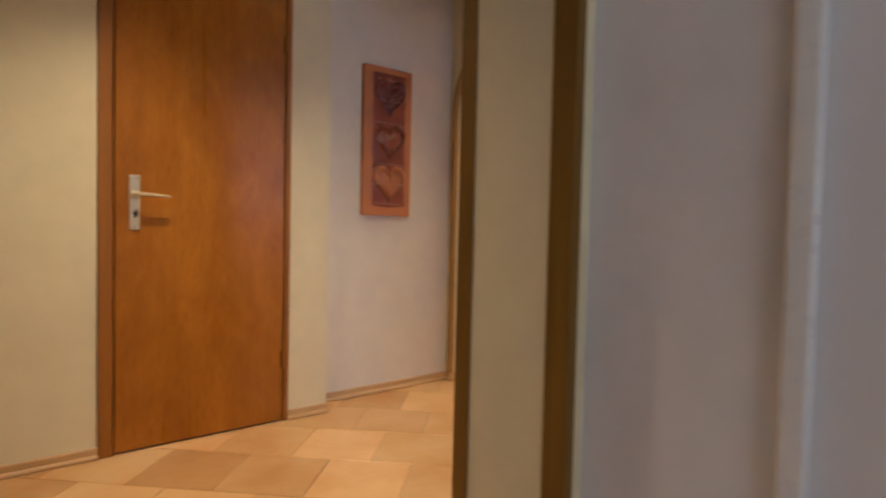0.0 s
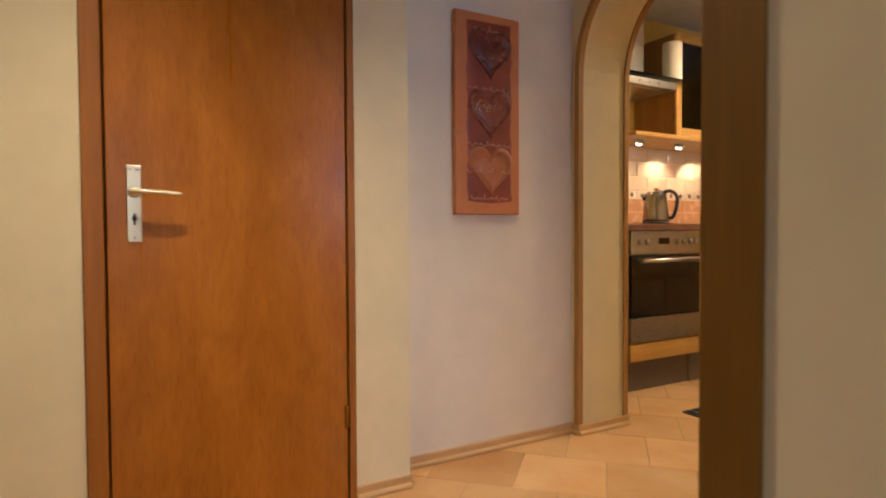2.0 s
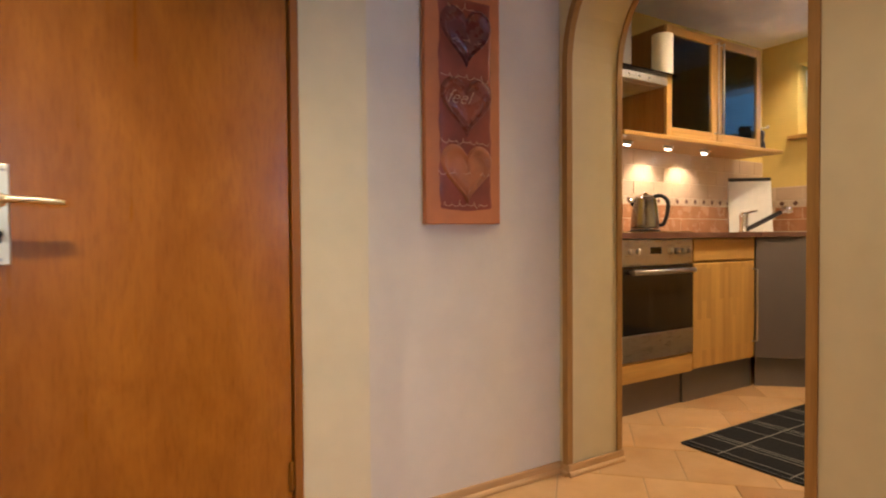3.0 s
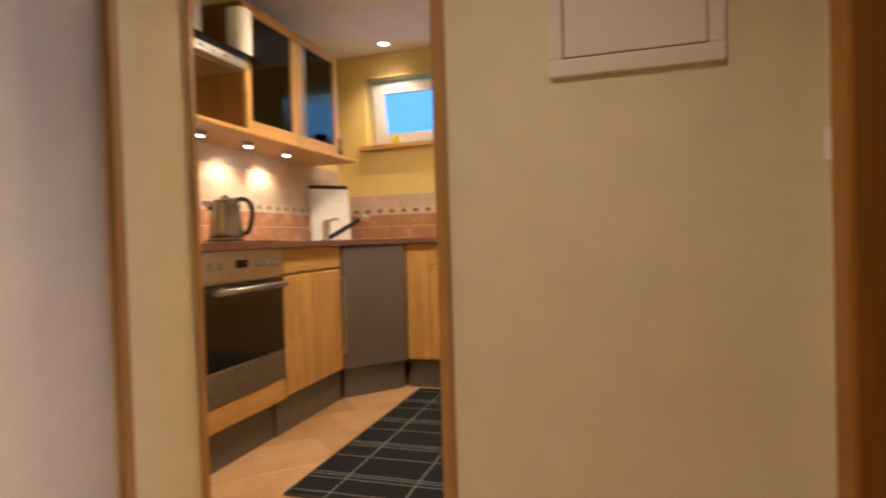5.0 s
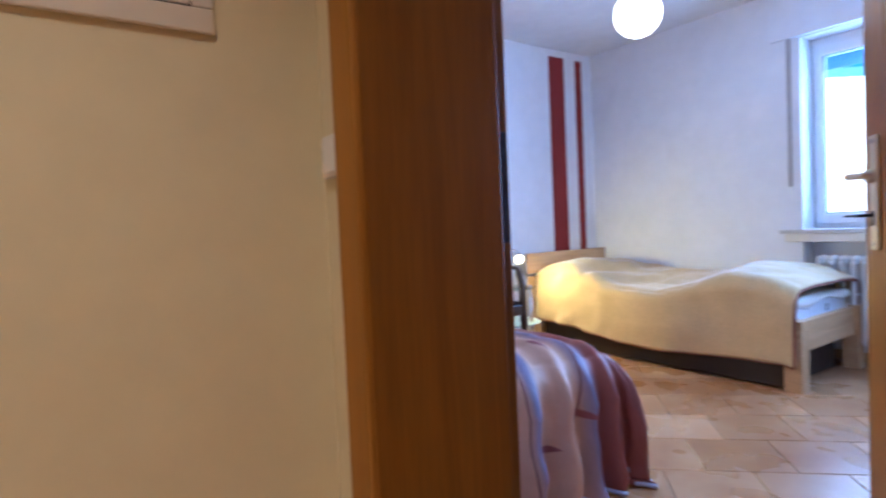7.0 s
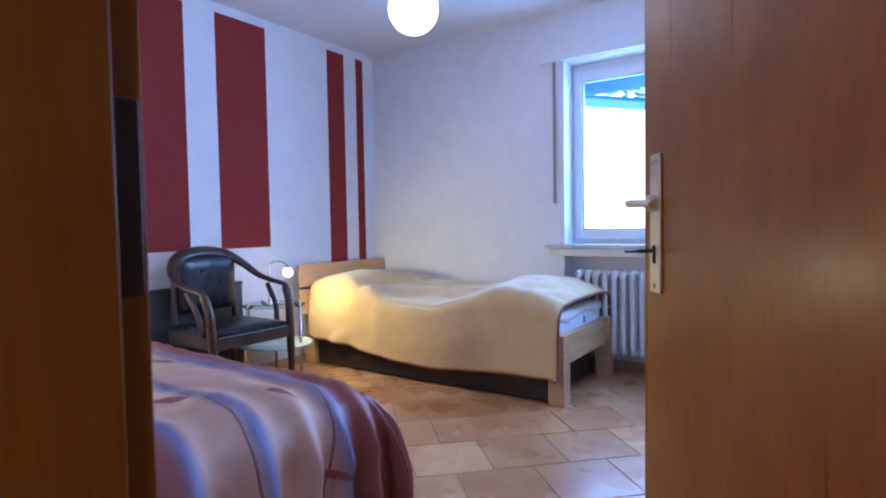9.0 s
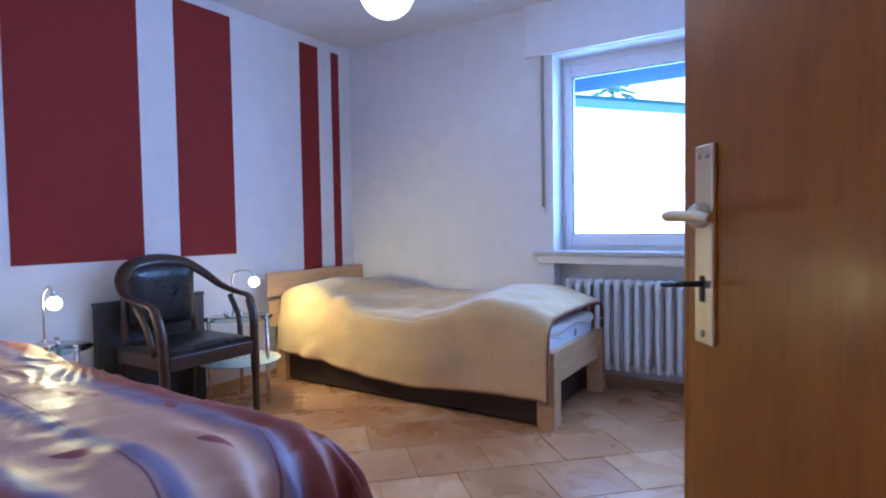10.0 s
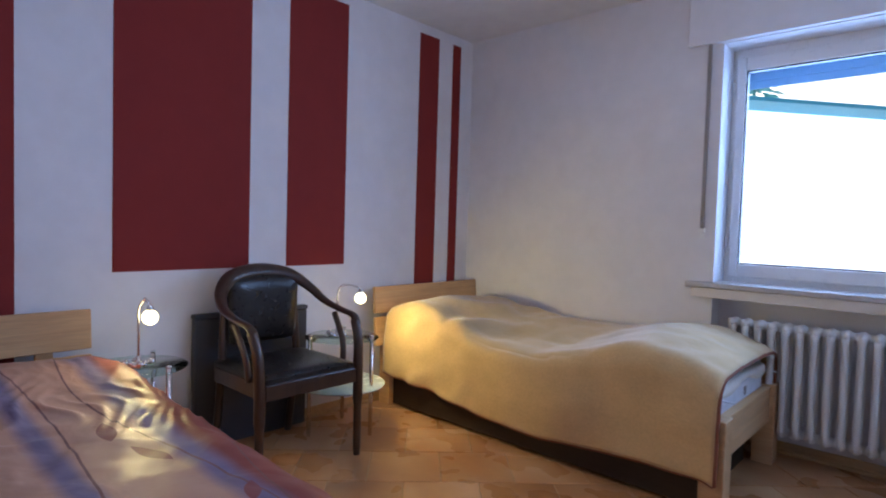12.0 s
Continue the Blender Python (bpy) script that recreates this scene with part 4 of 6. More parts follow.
# outside: overcast brightness, a garage's roof edge, a spruce
solid("backdrop", bx(-14, 16, -20.1, -20, -2, 12), M_SKYWHITE, "bright overcast distance outside the window", "backdrop", "structure")
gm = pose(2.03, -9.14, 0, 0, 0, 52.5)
# this wall glows by itself in place of daylight falling on it
solid("backdrop_wall", bx(0.25, 7.0, -0.60, -0.5, -1.0, 2.735, m=gm), M_WALLOUT, "glowing white wall of an outbuilding outside the window", "backdrop", "structure")
gr = thing("flat_roof", "blue-grey flat roof edge of an outbuilding outside", "roof")
part("roof_edge", bx(0.25, 7.0, -0.62, 0.0, 2.745, 2.795, 0.01, m=gm), M_FASCIA, gr)
part("gutter", bx(0.10, 0.25, -0.6, 0.03, 2.66, 2.78, 0.02, m=gm), M_FASCIA, gr)
tr = thing("spruce_tree", "spruce in glare-paled green behind the garage roof", "tree")
bm = bmesh.new()
tube(bm, [(5.05, -12, -0.5), (5.05, -12, 4.35)], [0.14, 0.02], 8)
part("trunk", bm, M_UNDER, tr)
bm = bmesh.new()
r = random.Random(3)
for k in range(260):
    h = r.uniform(1.6, 4.35)
    rad = (4.5 - h) * 0.50 * r.uniform(0.3, 1.0)
    a = r.uniform(0, 6.283)
    c = Vector((5.05 + rad * math.cos(a), -12 + rad * math.sin(a), h - rad * 0.25))
    d = Vector((math.cos(a), math.sin(a), -0.35)) * r.uniform(0.18, 0.36)
    s2 = Vector((-math.sin(a), math.cos(a), 0)) * r.uniform(0.05, 0.11)
    v = [bm.verts.new(p) for p in (c, c + d * 0.5 + s2, c + d, c + d * 0.5 - s2, c + d * 0.5 + Vector((0, 0, 0.06)))]
    for f in ((0, 1, 4), (1, 2, 4), (2, 3, 4), (3, 0, 4)):
        bm.faces.new([v[i] for i in f])
part("crown", bm, M_SPRUCE, tr)

# column radiator under the sill
rd = thing("radiator", "white enamelled cast column radiator under the window", "radiator")
RY, RZ0, RZ1, RP = -2.585, 0.135, 0.697, 0.0605


def column_mesh():
    bm = bmesh.new()
    for dy in (-0.045, 0.045):
        tube(bm, [(0, dy, RZ0 + 0.03), (0, dy, RZ0 + 0.06), (0, dy, RZ1 - 0.06), (0, dy, RZ1 - 0.03)], [0.019, 0.0165, 0.0165, 0.019], 10)
    for zc in (RZ0 + 0.025, RZ1 - 0.025):
        b = bmesh.new()
        bmesh.ops.create_uvsphere(b, u_segments=12, v_segments=8, radius=1.0)
        for f in b.faces:
            f.smooth = True
        merge(bm, b, Matrix.Translation((0, 0, zc)) @ Matrix.Diagonal((0.023, 0.068, 0.028, 1)))
        lathe(bm, [(0, -RP / 2), (0.020, -RP / 2), (0.020, RP / 2), (0, RP / 2)], Matrix.Translation((0, 0, zc)) @ Matrix.Rotation(math.pi / 2, 4, "Y"), 10)
    return finish("column", bm, M_RADIATOR)


cm = column_mesh()
for k in range(26):
    o = new("column", cm)
    o.parent = rd
    o.location = (2.603 - RP * k, RY, 0)
for bxx in (2.50, 1.12):
    part("bracket", bx(bxx - 0.012, bxx + 0.012, WINDOW_Y - 0.13, RY, 0.20, 0.225, 0.003), M_RADIATOR, rd)
bm = bmesh.new()
tube(bm, curve_pts([(1.03, RY, 0.165), (0.95, RY, 0.165), (0.93, RY, 0.14), (0.93, RY, 0.0)], 4), 0.010, 8)
part("pipe", bm, M_RADIATOR, rd)

# globe pendant
pd = thing("pendant_lamp", "white opal glass globe pendant, switched on", "lamp")
bm = bmesh.new()
b = bmesh.new()
bmesh.ops.create_uvsphere(b, u_segments=32, v_segments=20, radius=0.114)
for f in b.faces:
    f.smooth = True
merge(bm, b, Matrix.Translation((2.760, -0.92, 2.0)))
part("globe", bm, M_GLOBE, pd).visible_shadow = False
bm = bmesh.new()
lathe(bm, [(0.0, 2.08), (0.032, 2.08), (0.032, 2.125), (0.012, 2.145), (0.0, 2.145)], Matrix.Translation((2.760, -0.92, 0)), 16)
part("cap", bm, M_PVC, pd)
bm = bmesh.new()
tube(bm, [(2.760, -0.92, 2.14), (2.760, -0.92, 2.445)], 0.003, 6)
part("cord", bm, M_PVC, pd)
bm = bmesh.new()
lathe(bm, [(0.0, 2.475), (0.05, 2.475), (0.045, 2.445), (0.012, 2.430), (0.0, 2.430)], Matrix.Translation((2.760, -0.92, 0)), 20)
part("ceiling_rose", bm, M_PVC, pd)

# ---- bedroom: beds ----


def bed_frame(name, label, x_foot, x_head, y_lo, y_hi, over=0.0):
    """A solid wood bed: four posts, rails, a headboard of two planks, slats."""
    bed = thing(name, label, "bed")
    w = 0.095
    for px in (x_foot, x_head - w):
        for py in (y_lo, y_hi - w):
            part("post", bx(px, px + w, py, py + w, 0, 0.395 if px == x_foot else 0.40, 0.004), M_BEECH, bed)
    part("foot_rail", bx(x_foot + 0.022, x_foot + 0.060, y_lo + w, y_hi - w, 0.215, 0.388, 0.004), M_BEECHY, bed)
    for py in (y_lo + 0.022, y_hi - 0.060):
        part("side_rail", bx(x_foot + w, x_head - w, py, py + 0.038, 0.215, 0.388, 0.004), M_BEECH, bed)
    tilt = Matrix.Translation((x_head - 0.055, 0, 0.40)) @ Matrix.Rotation(radians(4), 4, "Y")
    for py in (y_lo + 0.13, y_hi - 0.19):
        part("headboard_post", bx(0.0, 0.03, py, py + 0.06, -0.15, 0.31, 0.003, m=tilt), M_BEECH, bed)
    part("headboard_plank", bx(-0.024, -0.002, y_lo, y_hi + over, 0.180, 0.343, 0.004, m=tilt), M_BEECHY, bed)
    part("headboard_plank", bx(-0.024, -0.002, y_lo, y_hi + over, -0.02, 0.157, 0.004, m=tilt), M_BEECHY, bed)
    for k in range(12):
        sx = x_foot + 0.12 + k * (x_head - x_foot - 0.26) / 11
        part("slat", bx(sx, sx + 0.07, y_lo + 0.06, y_hi - 0.06, 0.285, 0.300), M_UNDER, bed)
    return bed


def drape(s, radius):
    """Cloth over an edge: s metres inside it. Gives (inset, drop)."""
    arc = radius * math.pi / 2
    if s >= arc / 2:
        return radius + s - arc / 2, 0.0
    if s <= -arc / 2:
        return 0.0, radius - s - arc / 2
    a = (s + arc / 2) / radius
    return radius * (1 - math.cos(a)), radius * (1 - math.sin(a))


def cloth(nu, nv, place, with_uv=None):
    bm = bmesh.new()
    uv = bm.loops.layers.uv.new("UVMap")
    g = [[bm.verts.new(place(i / nu, j / nv)) for j in range(nv + 1)] for i in range(nu + 1)]
    for i in range(nu):
        for j in range(nv):
            f = bm.faces.new((g[i][j], g[i + 1][j], g[i + 1][j + 1], g[i][j + 1]))
            f.smooth = True
            if with_uv:
                for lp, (a, b) in zip(f.loops, ((i, j), (i + 1, j), (i + 1, j + 1), (i, j + 1))):
                    lp[uv].uv = with_uv(a / nu, b / nv)
    return bm


def hump(x, c, w):
    return math.exp(-((x - c) / w) ** 2)


def wob(x, y, z, s):
    return noise.noise(Vector((x * s, y * s, z * s)))


# narrow bed beneath the window wall
B1 = (2.384, 4.43, -2.60, -1.735, 0.10)
bed1 = bed_frame("single_bed", "light beech single bed with a plank headboard", *B1)
mt = thing("mattress", "pale blue-white mattress lying in the bed frame", "mattress")
part("body", bx(2.448, 4.33, -2.535, -1.80, 0.302, 0.482, 0.03, 3), M_MATTRESS, mt)
bm = bmesh.new()
tube(bm, curve_pts([(4.2, -1.798, 0.460), (2.50, -1.798, 0.460), (2.456, -1.808, 0.460), (2.446, -1.85, 0.460), (2.446, -2.48, 0.460), (2.456, -2.527, 0.460), (2.50, -2.537, 0.460), (4.2, -2.537, 0.460)], 4), 0.004, 6)
part("piping", bm, M_MATTRESS, mt)
part("label_tag", bx(2.4455, 2.4475, -2.235, -2.205, 0.398, 0.438), M_STRAP, mt, "small grey woven tag")
bs = thing("bed_sheet", "white cotton sheet lying rumpled on the mattress foot", "sheet")


def sheet(u, v):
    y = -1.815 - v * 0.70
    s_ = u * 0.42 - 0.035 - 0.02 * math.sin(v * 9.0)
    ix, dz = drape(s_, 0.02)
    return (2.436 + ix, y, 0.500 - dz + 0.006 * wob(u * 2, v * 3, 1.0, 3) + 0.008 * hump(v, 0.15, 0.12) * (1 - u))


sheet_cloth = part("cloth", cloth(24, 30, sheet), M_PAPER, bs)
sol = sheet_cloth.modifiers.new("thickness", "SOLIDIFY")
sol.thickness, sol.offset = 0.006, -1.0


def blanket1(u, v):
    """u from foot to head, v from the near hem over the top to the wall side."""
    x = 2.408 + u * 1.93
    hem = 0.178 - 0.034 * hump(x, 3.3, 0.5) + 0.07 * max(0.0, (x - 3.7) / 0.75)
    top = 0.508 + 0.145 * hump(x, 4.12, 0.36) + 0.118 * hump(x, 2.72, 0.38)
    hang = top - hem
    total = hang + 0.84 + 0.20
    s = v * total - hang
    inset, drop = drape(s, 0.085 if x < 3.9 else 0.06)
    y = -1.722 - inset
    far = drape(0.84 - s, 0.08)
    if far[0] < 0.09 or s > 0.84 - 0.1:
        y = max(y, -2.59 - 0.0) if far[1] == 0 else -2.59 + min(far[0], 0.0)
        drop = max(drop, far[1])
        y = min(y, -2.30)
        y = -2.59 + far[0] if s > 0.43 else y
    z = top - drop
    mid = hump(y, -2.18, 0.36)
    if drop < 0.03:
        far_half = min(1.0, max(0.0, (-2.05 - y) / 0.35))
        z += far_half * (0.085 * hump(x, 3.42, 0.36) - 0.03 * hump(x, 4.1, 0.25)) + 0.045 * hump(x, 2.78, 0.3) * mid + 0.03 * hump(x, 4.0, 0.25) * mid - 0.03 * hump(x, 3.35, 0.35) * (1 - 0.5 * mid)
        z += 0.016 * wob(x, y, 0.3, 4.0) + 0.007 * wob(x, y, 1.3, 11)
        z += 0.024 * math.sin((x * 1.2 - y * 0.6) * 17 + 2.6 * wob(x, y, 0, 3)) * hump(x, 3.85, 0.30) * (0.6 + wob(x, y, 7, 5))
    else:
        k = min(1.0, drop / 0.25)
        y += 0.020 * math.sin((x * 1.2 + z) * 20 + 3 * wob(x, z, 0, 3)) * hump(x, 3.95, 0.30) * (0.5 + wob(x, z, 7, 4)) * min(1.0, drop / 0.1)
        y += (0.018 * math.sin(x * 6.1 + 0.6) + 0.014 * wob(x, z, 2.0, 5) + 0.016) * k
        z += 0.006 * wob(x, 0, 4.0, 6)
    if x < 2.48:
        z -= 0.018 * ((2.48 - x) / 0.08) ** 2
    return (x, y, max(z, 0.02))


bk = thing("blanket", "beige fleece blanket with brown edging spread over the bed", "blanket")
bm = cloth(110, 90, blanket1)
bl = part("cloth", bm, M_BLANKET, bk)
sol = bl.modifiers.new("thickness", "SOLIDIFY")
sol.thickness, sol.offset = 0.010, 1.0
bm = bmesh.new()
tube(bm, [blanket1(k / 80, 0.0) for k in range(81)], 0.0105, 6)
part("edging", bm, M_REDLINE, bk, "brown stitched edging")
bm = bmesh.new()
tube(bm, [blanket1(0.0, k / 80) for k in range(81)], 0.0105, 6)
part("edging", bm, M_REDLINE, bk, "brown stitched edging")

# dark drawer box pushed under the narrow bed
M_DRAWER = timber("dark_drawer_veneer", (0.022, 0.012, 0.008), (0.040, 0.022, 0.014), "x", 0.55)
ud = thing("underbed_drawer", "dark brown wooden drawer box under the bed", "drawer")
part("front_panel", bx(2.492, 4.328, -1.782, -1.764, 0.012, 0.205, 0.003), M_DRAWER, ud)
part("top_board", bx(2.500, 4.320, -2.46, -1.784, 0.188, 0.202), M_DRAWER, ud)
for sx in (2.500, 4.302):
    part("side_panel", bx(sx, sx + 0.018, -2.46, -1.784, 0.012, 0.186), M_DRAWER, ud)
part("back_panel", bx(2.520, 4.300, -2.46, -2.444, 0.012, 0.186), M_DRAWER, ud)
for sx in (2.56, 4.20):
    for sy in (-2.40, -1.86):
        bm = bmesh.new()
        lathe(bm, [(0.0, 0.0), (0.014, 0.0), (0.014, 0.010), (0.0, 0.011)], Matrix.Translation((sx, sy, 0.0005)), 12)
        part("glide", bm, M_BLACK, ud)

# bed beside the door, under a satin cover
B2 = (2.384, 4.43, -0.105, 0.80)
bed2 = bed_frame("bed", "light beech bed with a two-plank headboard", *B2)
solid("mattress", bx(2.40, 4.36, -0.06, 0.755, 0.30, 0.49, 0.03, 3), M_MATTRESS, "white mattress lying in the bed frame", "mattress")


def duvet(u, v):
    su = u * 2.33 - 0.50           # metres past the foot edge
    sv = v * 1.60 - 0.40           # metres inside the near edge
    R = 0.15
    ix, dx = drape(su, R)
    iy, dy = drape(sv, R)
    fy, dfy = drape(0.98 - sv, 0.10)
    x, y = 2.355 + ix, -0.20 + iy
    if sv > 0.5:
        y = 0.84 - fy
        dy = dfy
    top = 0.535 + 0.045 * hump(x, 4.1, 0.35) + 0.02 * hump(y, 0.3, 0.3)
    both = min(dx, dy)
    d = math.sqrt(dx * dx + dy * dy) if both > 0 else max(dx, dy)
    z = top - d
    kx, ky = min(1, dx / 0.2), min(1, dy / 0.2)
    # folds of the hanging sides
    pleat = math.sin(y * 44 + 1.6 * math.sin(y * 9) + 1.1 * z)
    fold = 0.052 * (pleat - 0.35 * (1 - pleat * pleat)) + 0.020 * wob(y * 2, 0.2, z, 6)
    crumple = 0.5 - abs(wob(y * 2.2, z * 1.1, 4, 5)) + 0.5 * wob(y, z, 6, 9)
    x -= (fold + 0.03 + 0.035 * crumple) * kx * (0.4 + dx)
    fold = 0.030 * math.sin(x * 33 + 1.5 * math.sin(x * 5)) + 0.012 * wob(x * 2, 1.2, z, 6)
    y -= (fold + 0.03) * ky * (0.4 + dy) * (1 if sv < 0.5 else -1)
    if kx > 0 and ky > 0 and sv < 0.5:
        a = math.atan2(dy, dx)
        z += 0.0
        w = 0.036 * math.sin(a * 15 + 0.6) * min(kx, ky)
        x -= w * math.cos(a)
        y -= w * math.sin(a)
    if d < 0.05:
        z += 0.010 * wob(x, y, 0.7, 4.5) + 0.006 * wob(x, y, 2.7, 13)
        # pleats run in from the foot and die away
        z += 0.010 * pleat * hump(x, 2.50, 0.20)
        cr = hump(x, 3.70, 0.42)
        fan = 46 * (0.35 * x + y) + 9 * wob(x, y, 0, 3.2)
        sharp = 1 - abs(math.sin(fan))
        z += cr * 0.017 * sharp * sharp * max(0.0, 0.45 + 1.3 * wob(x, y, 5, 4.2))
        z += cr * 0.008 * (1 - abs(wob(x * 0.5 + y, 2 * y - x, 3, 10))) * max(0.0, 0.3 + wob(x, y, 9, 3))
    return (x, min(y, 0.845), max(z, 0.012))


bm = cloth(230, 160, duvet, lambda a, b: (a * 2.33, b * 1.60))
dv = thing("duvet", "satin duvet cover with beige, blue and mauve bands and printed leaves", "duvet")
cover = part("cover", bm, M_DUVET, dv)
bm = bmesh.new()
tube(bm, [duvet(0.0, 0.02 + 0.6 * k / 120) for k in range(121)], 0.009, 6)
part("foot_hem", bm, M_HEM, dv, "pale blue piped hem")
bm = bmesh.new()
tube(bm, [duvet(0.02 + 0.95 * k / 120, 0.0) for k in range(121)], 0.009, 6)
part("side_hem", bm, M_HEM, dv, "pale blue piped hem")
sol = cover.modifiers.new("thickness", "SOLIDIFY")
sol.thickness, sol.offset = 0.012, -1.0

# ---- bedroom: chairs ----


def armchair(label, m):
    """Bentwood armchair with leather seat and back; it faces -x."""
    ch = thing("armchair", label, "chair", m, "dark armchairs")
    for s in (-1, 1):
        bm = bmesh.new()
        tube(bm, curve_pts([(-0.238, s * 0.262, 0.0), (-0.236, s * 0.262, 0.012), (-0.235, s * 0.262, 0.25), (-0.232, s * 0.262, 0.43), (-0.222, s * 0.268, 0.58), (-0.185, s * 0.274, 0.675)], 5), [0.017] * 2 + [0.016] * 4 + [0.019] * 5 + [0.024] * 5 + [0.024] * 5 + [0.023] * 5, 10)
        part("leg", bm, M_CHAIRWOOD, ch)
        bm = bmesh.new()
        tube(bm, curve_pts([(0.285, s * 0.205, 0.0), (0.250, s * 0.205, 0.22), (0.222, s * 0.205, 0.43), (0.226, s * 0.198, 0.60), (0.238, s * 0.185, 0.80)], 5), 0.019, 10)
        part("leg", bm, M_CHAIRWOOD, ch)
        bm = bmesh.new()
        rbox(bm, -0.215, 0.205, s * 0.240 - 0.011, s * 0.240 + 0.011, 0.375, 0.445, 0.004)
        part("apron", bm, M_CHAIRWOOD, ch)
        bm = bmesh.new()
        tube(bm, curve_pts([(-0.125, s * 0.252, 0.44), (-0.105, s * 0.262, 0.56), (-0.02, s * 0.272, 0.690)], 5), 0.014, 8, 1.2)
        part("arm_support", bm, M_CHAIRWOOD, ch)
    bm = bmesh.new()
    rbox(bm, -0.248, -0.226, -0.240, 0.240, 0.375, 0.445, 0.004)
    part("apron", bm, M_CHAIRWOOD, ch)
    bm = bmesh.new()
    rbox(bm, 0.205, 0.228, -0.195, 0.195, 0.375, 0.445, 0.004)
    part("apron", bm, M_CHAIRWOOD, ch)
    half = [(-0.205, 0.272, 0.655), (-0.165, 0.278, 0.695), (-0.06, 0.280, 0.712), (0.07, 0.274, 0.745), (0.165, 0.238, 0.815), (0.222, 0.150, 0.882), (0.240, 0.0, 0.905)]
    path = curve_pts([(x, -y, z) for x, y, z in half] + [(x, y, z) for x, y, z in half[-2::-1]], 6)
    n = len(path)
    bm = bmesh.new()
    tube(bm, path, [0.021 + 0.020 * math.exp(-((i - n / 2) / (n * 0.20)) ** 2) for i in range(n)], 12, 0.62)
    part("arm_rail", bm, M_CHAIRWOOD, ch)
    # leather back pad between the back legs
    bm = bmesh.new()

    def pad(u, v):
        y = (u - 0.5) * 0.36
        z = 0.555 + v * 0.305
        e = min(u, 1 - u, v, 1 - v)
        return (0.222 + 0.016 * (1 - (2 * u - 1) ** 2) - 0.020 * min(1, e / 0.12) ** 0.6, y * (1 - 0.06 * (1 - v)), z + 0.012 * (1 - (2 * u - 1) ** 2) * v)

    b = cloth(18, 14, pad)
    bk2 = part("backrest", b, M_LEATHER, ch, "black leather back pad")
    so = bk2.modifiers.new("thickness", "SOLIDIFY")
    so.thickness, so.offset = 0.030, -1.0
    bm = bmesh.new()
    b = bmesh.new()
    box(b, -0.232, 0.222, -0.243, 0.243, 0.430, 0.478)
    bmesh.ops.subdivide_edges(b, edges=b.edges[:], cuts=8, use_grid_fill=True)
    for vt in b.verts:
        fx, fy = min(1, (0.24 - abs(vt.co.x + 0.005)) / 0.08), min(1, (0.25 - abs(vt.co.y)) / 0.08)
        if vt.co.z > 0.47:
            vt.co.z += 0.020 * max(0, fx) ** 0.5 * max(0, fy) ** 0.5 - 0.014
    for f in b.faces:
        f.smooth = True
    merge(bm, b)
    part("seat", bm, M_LEATHER, ch, "black leather seat cushion")
    return ch


c1 = armchair("dark brown bentwood armchair with black leather beside the bed", pose(4.110, -0.853, 0) @ Matrix.Diagonal((1, 1, 0.972, 1)))
c2 = armchair("dark brown bentwood armchair standing before the radiator", pose(1.262, -2.245, 0, 0, 0, 202))

# flat dark panel behind the chair
pn = thing("storage_box", "flat dark grey box standing against the wall", "box")
part("box_body", bx(4.415, 4.455, -1.180, -0.553, 0.004, 0.645, 0.006), M_DARKBOX, pn)
part("box_lid", bx(4.412, 4.456, -1.183, -0.550, 0.646, 0.667, 0.004), M_DARKBOX, pn)

# ---- bedroom: glass side tables and lamps ----


def side_table(m):
    tb = thing("side_table", "round two-tier glass side table with chrome legs", "table", m, "glass side tables")
    bm = bmesh.new()
    lathe(bm, [(0.0, 0.508), (0.195, 0.508), (0.199, 0.512), (0.195, 0.516), (0.0, 0.516)], None, 36)
    part("glass_top", bm, M_TABLEGLASS, tb, "clear glass top").visible_shadow = False
    bm = bmesh.new()
    lathe(bm, [(0.0, 0.255), (0.235, 0.255), (0.239, 0.259), (0.235, 0.263), (0.0, 0.263)], None, 36)
    part("glass_shelf", bm, M_FROST, tb, "greenish frosted glass shelf")
    for k in range(3):
        a = radians(200 + 120 * k)
        bm = bmesh.new()
        x, y = 0.185 * math.cos(a), 0.185 * math.sin(a)
        tube(bm, [(x, y, 0), (x, y, 0.528)], 0.011, 12)
        lathe(bm, [(0.011, 0.528), (0.012, 0.531), (0.010, 0.539), (0.0, 0.541)], Matrix.Translation((x, y, 0)), 12)
        part("leg", bm, M_CHROME, tb)
    return tb


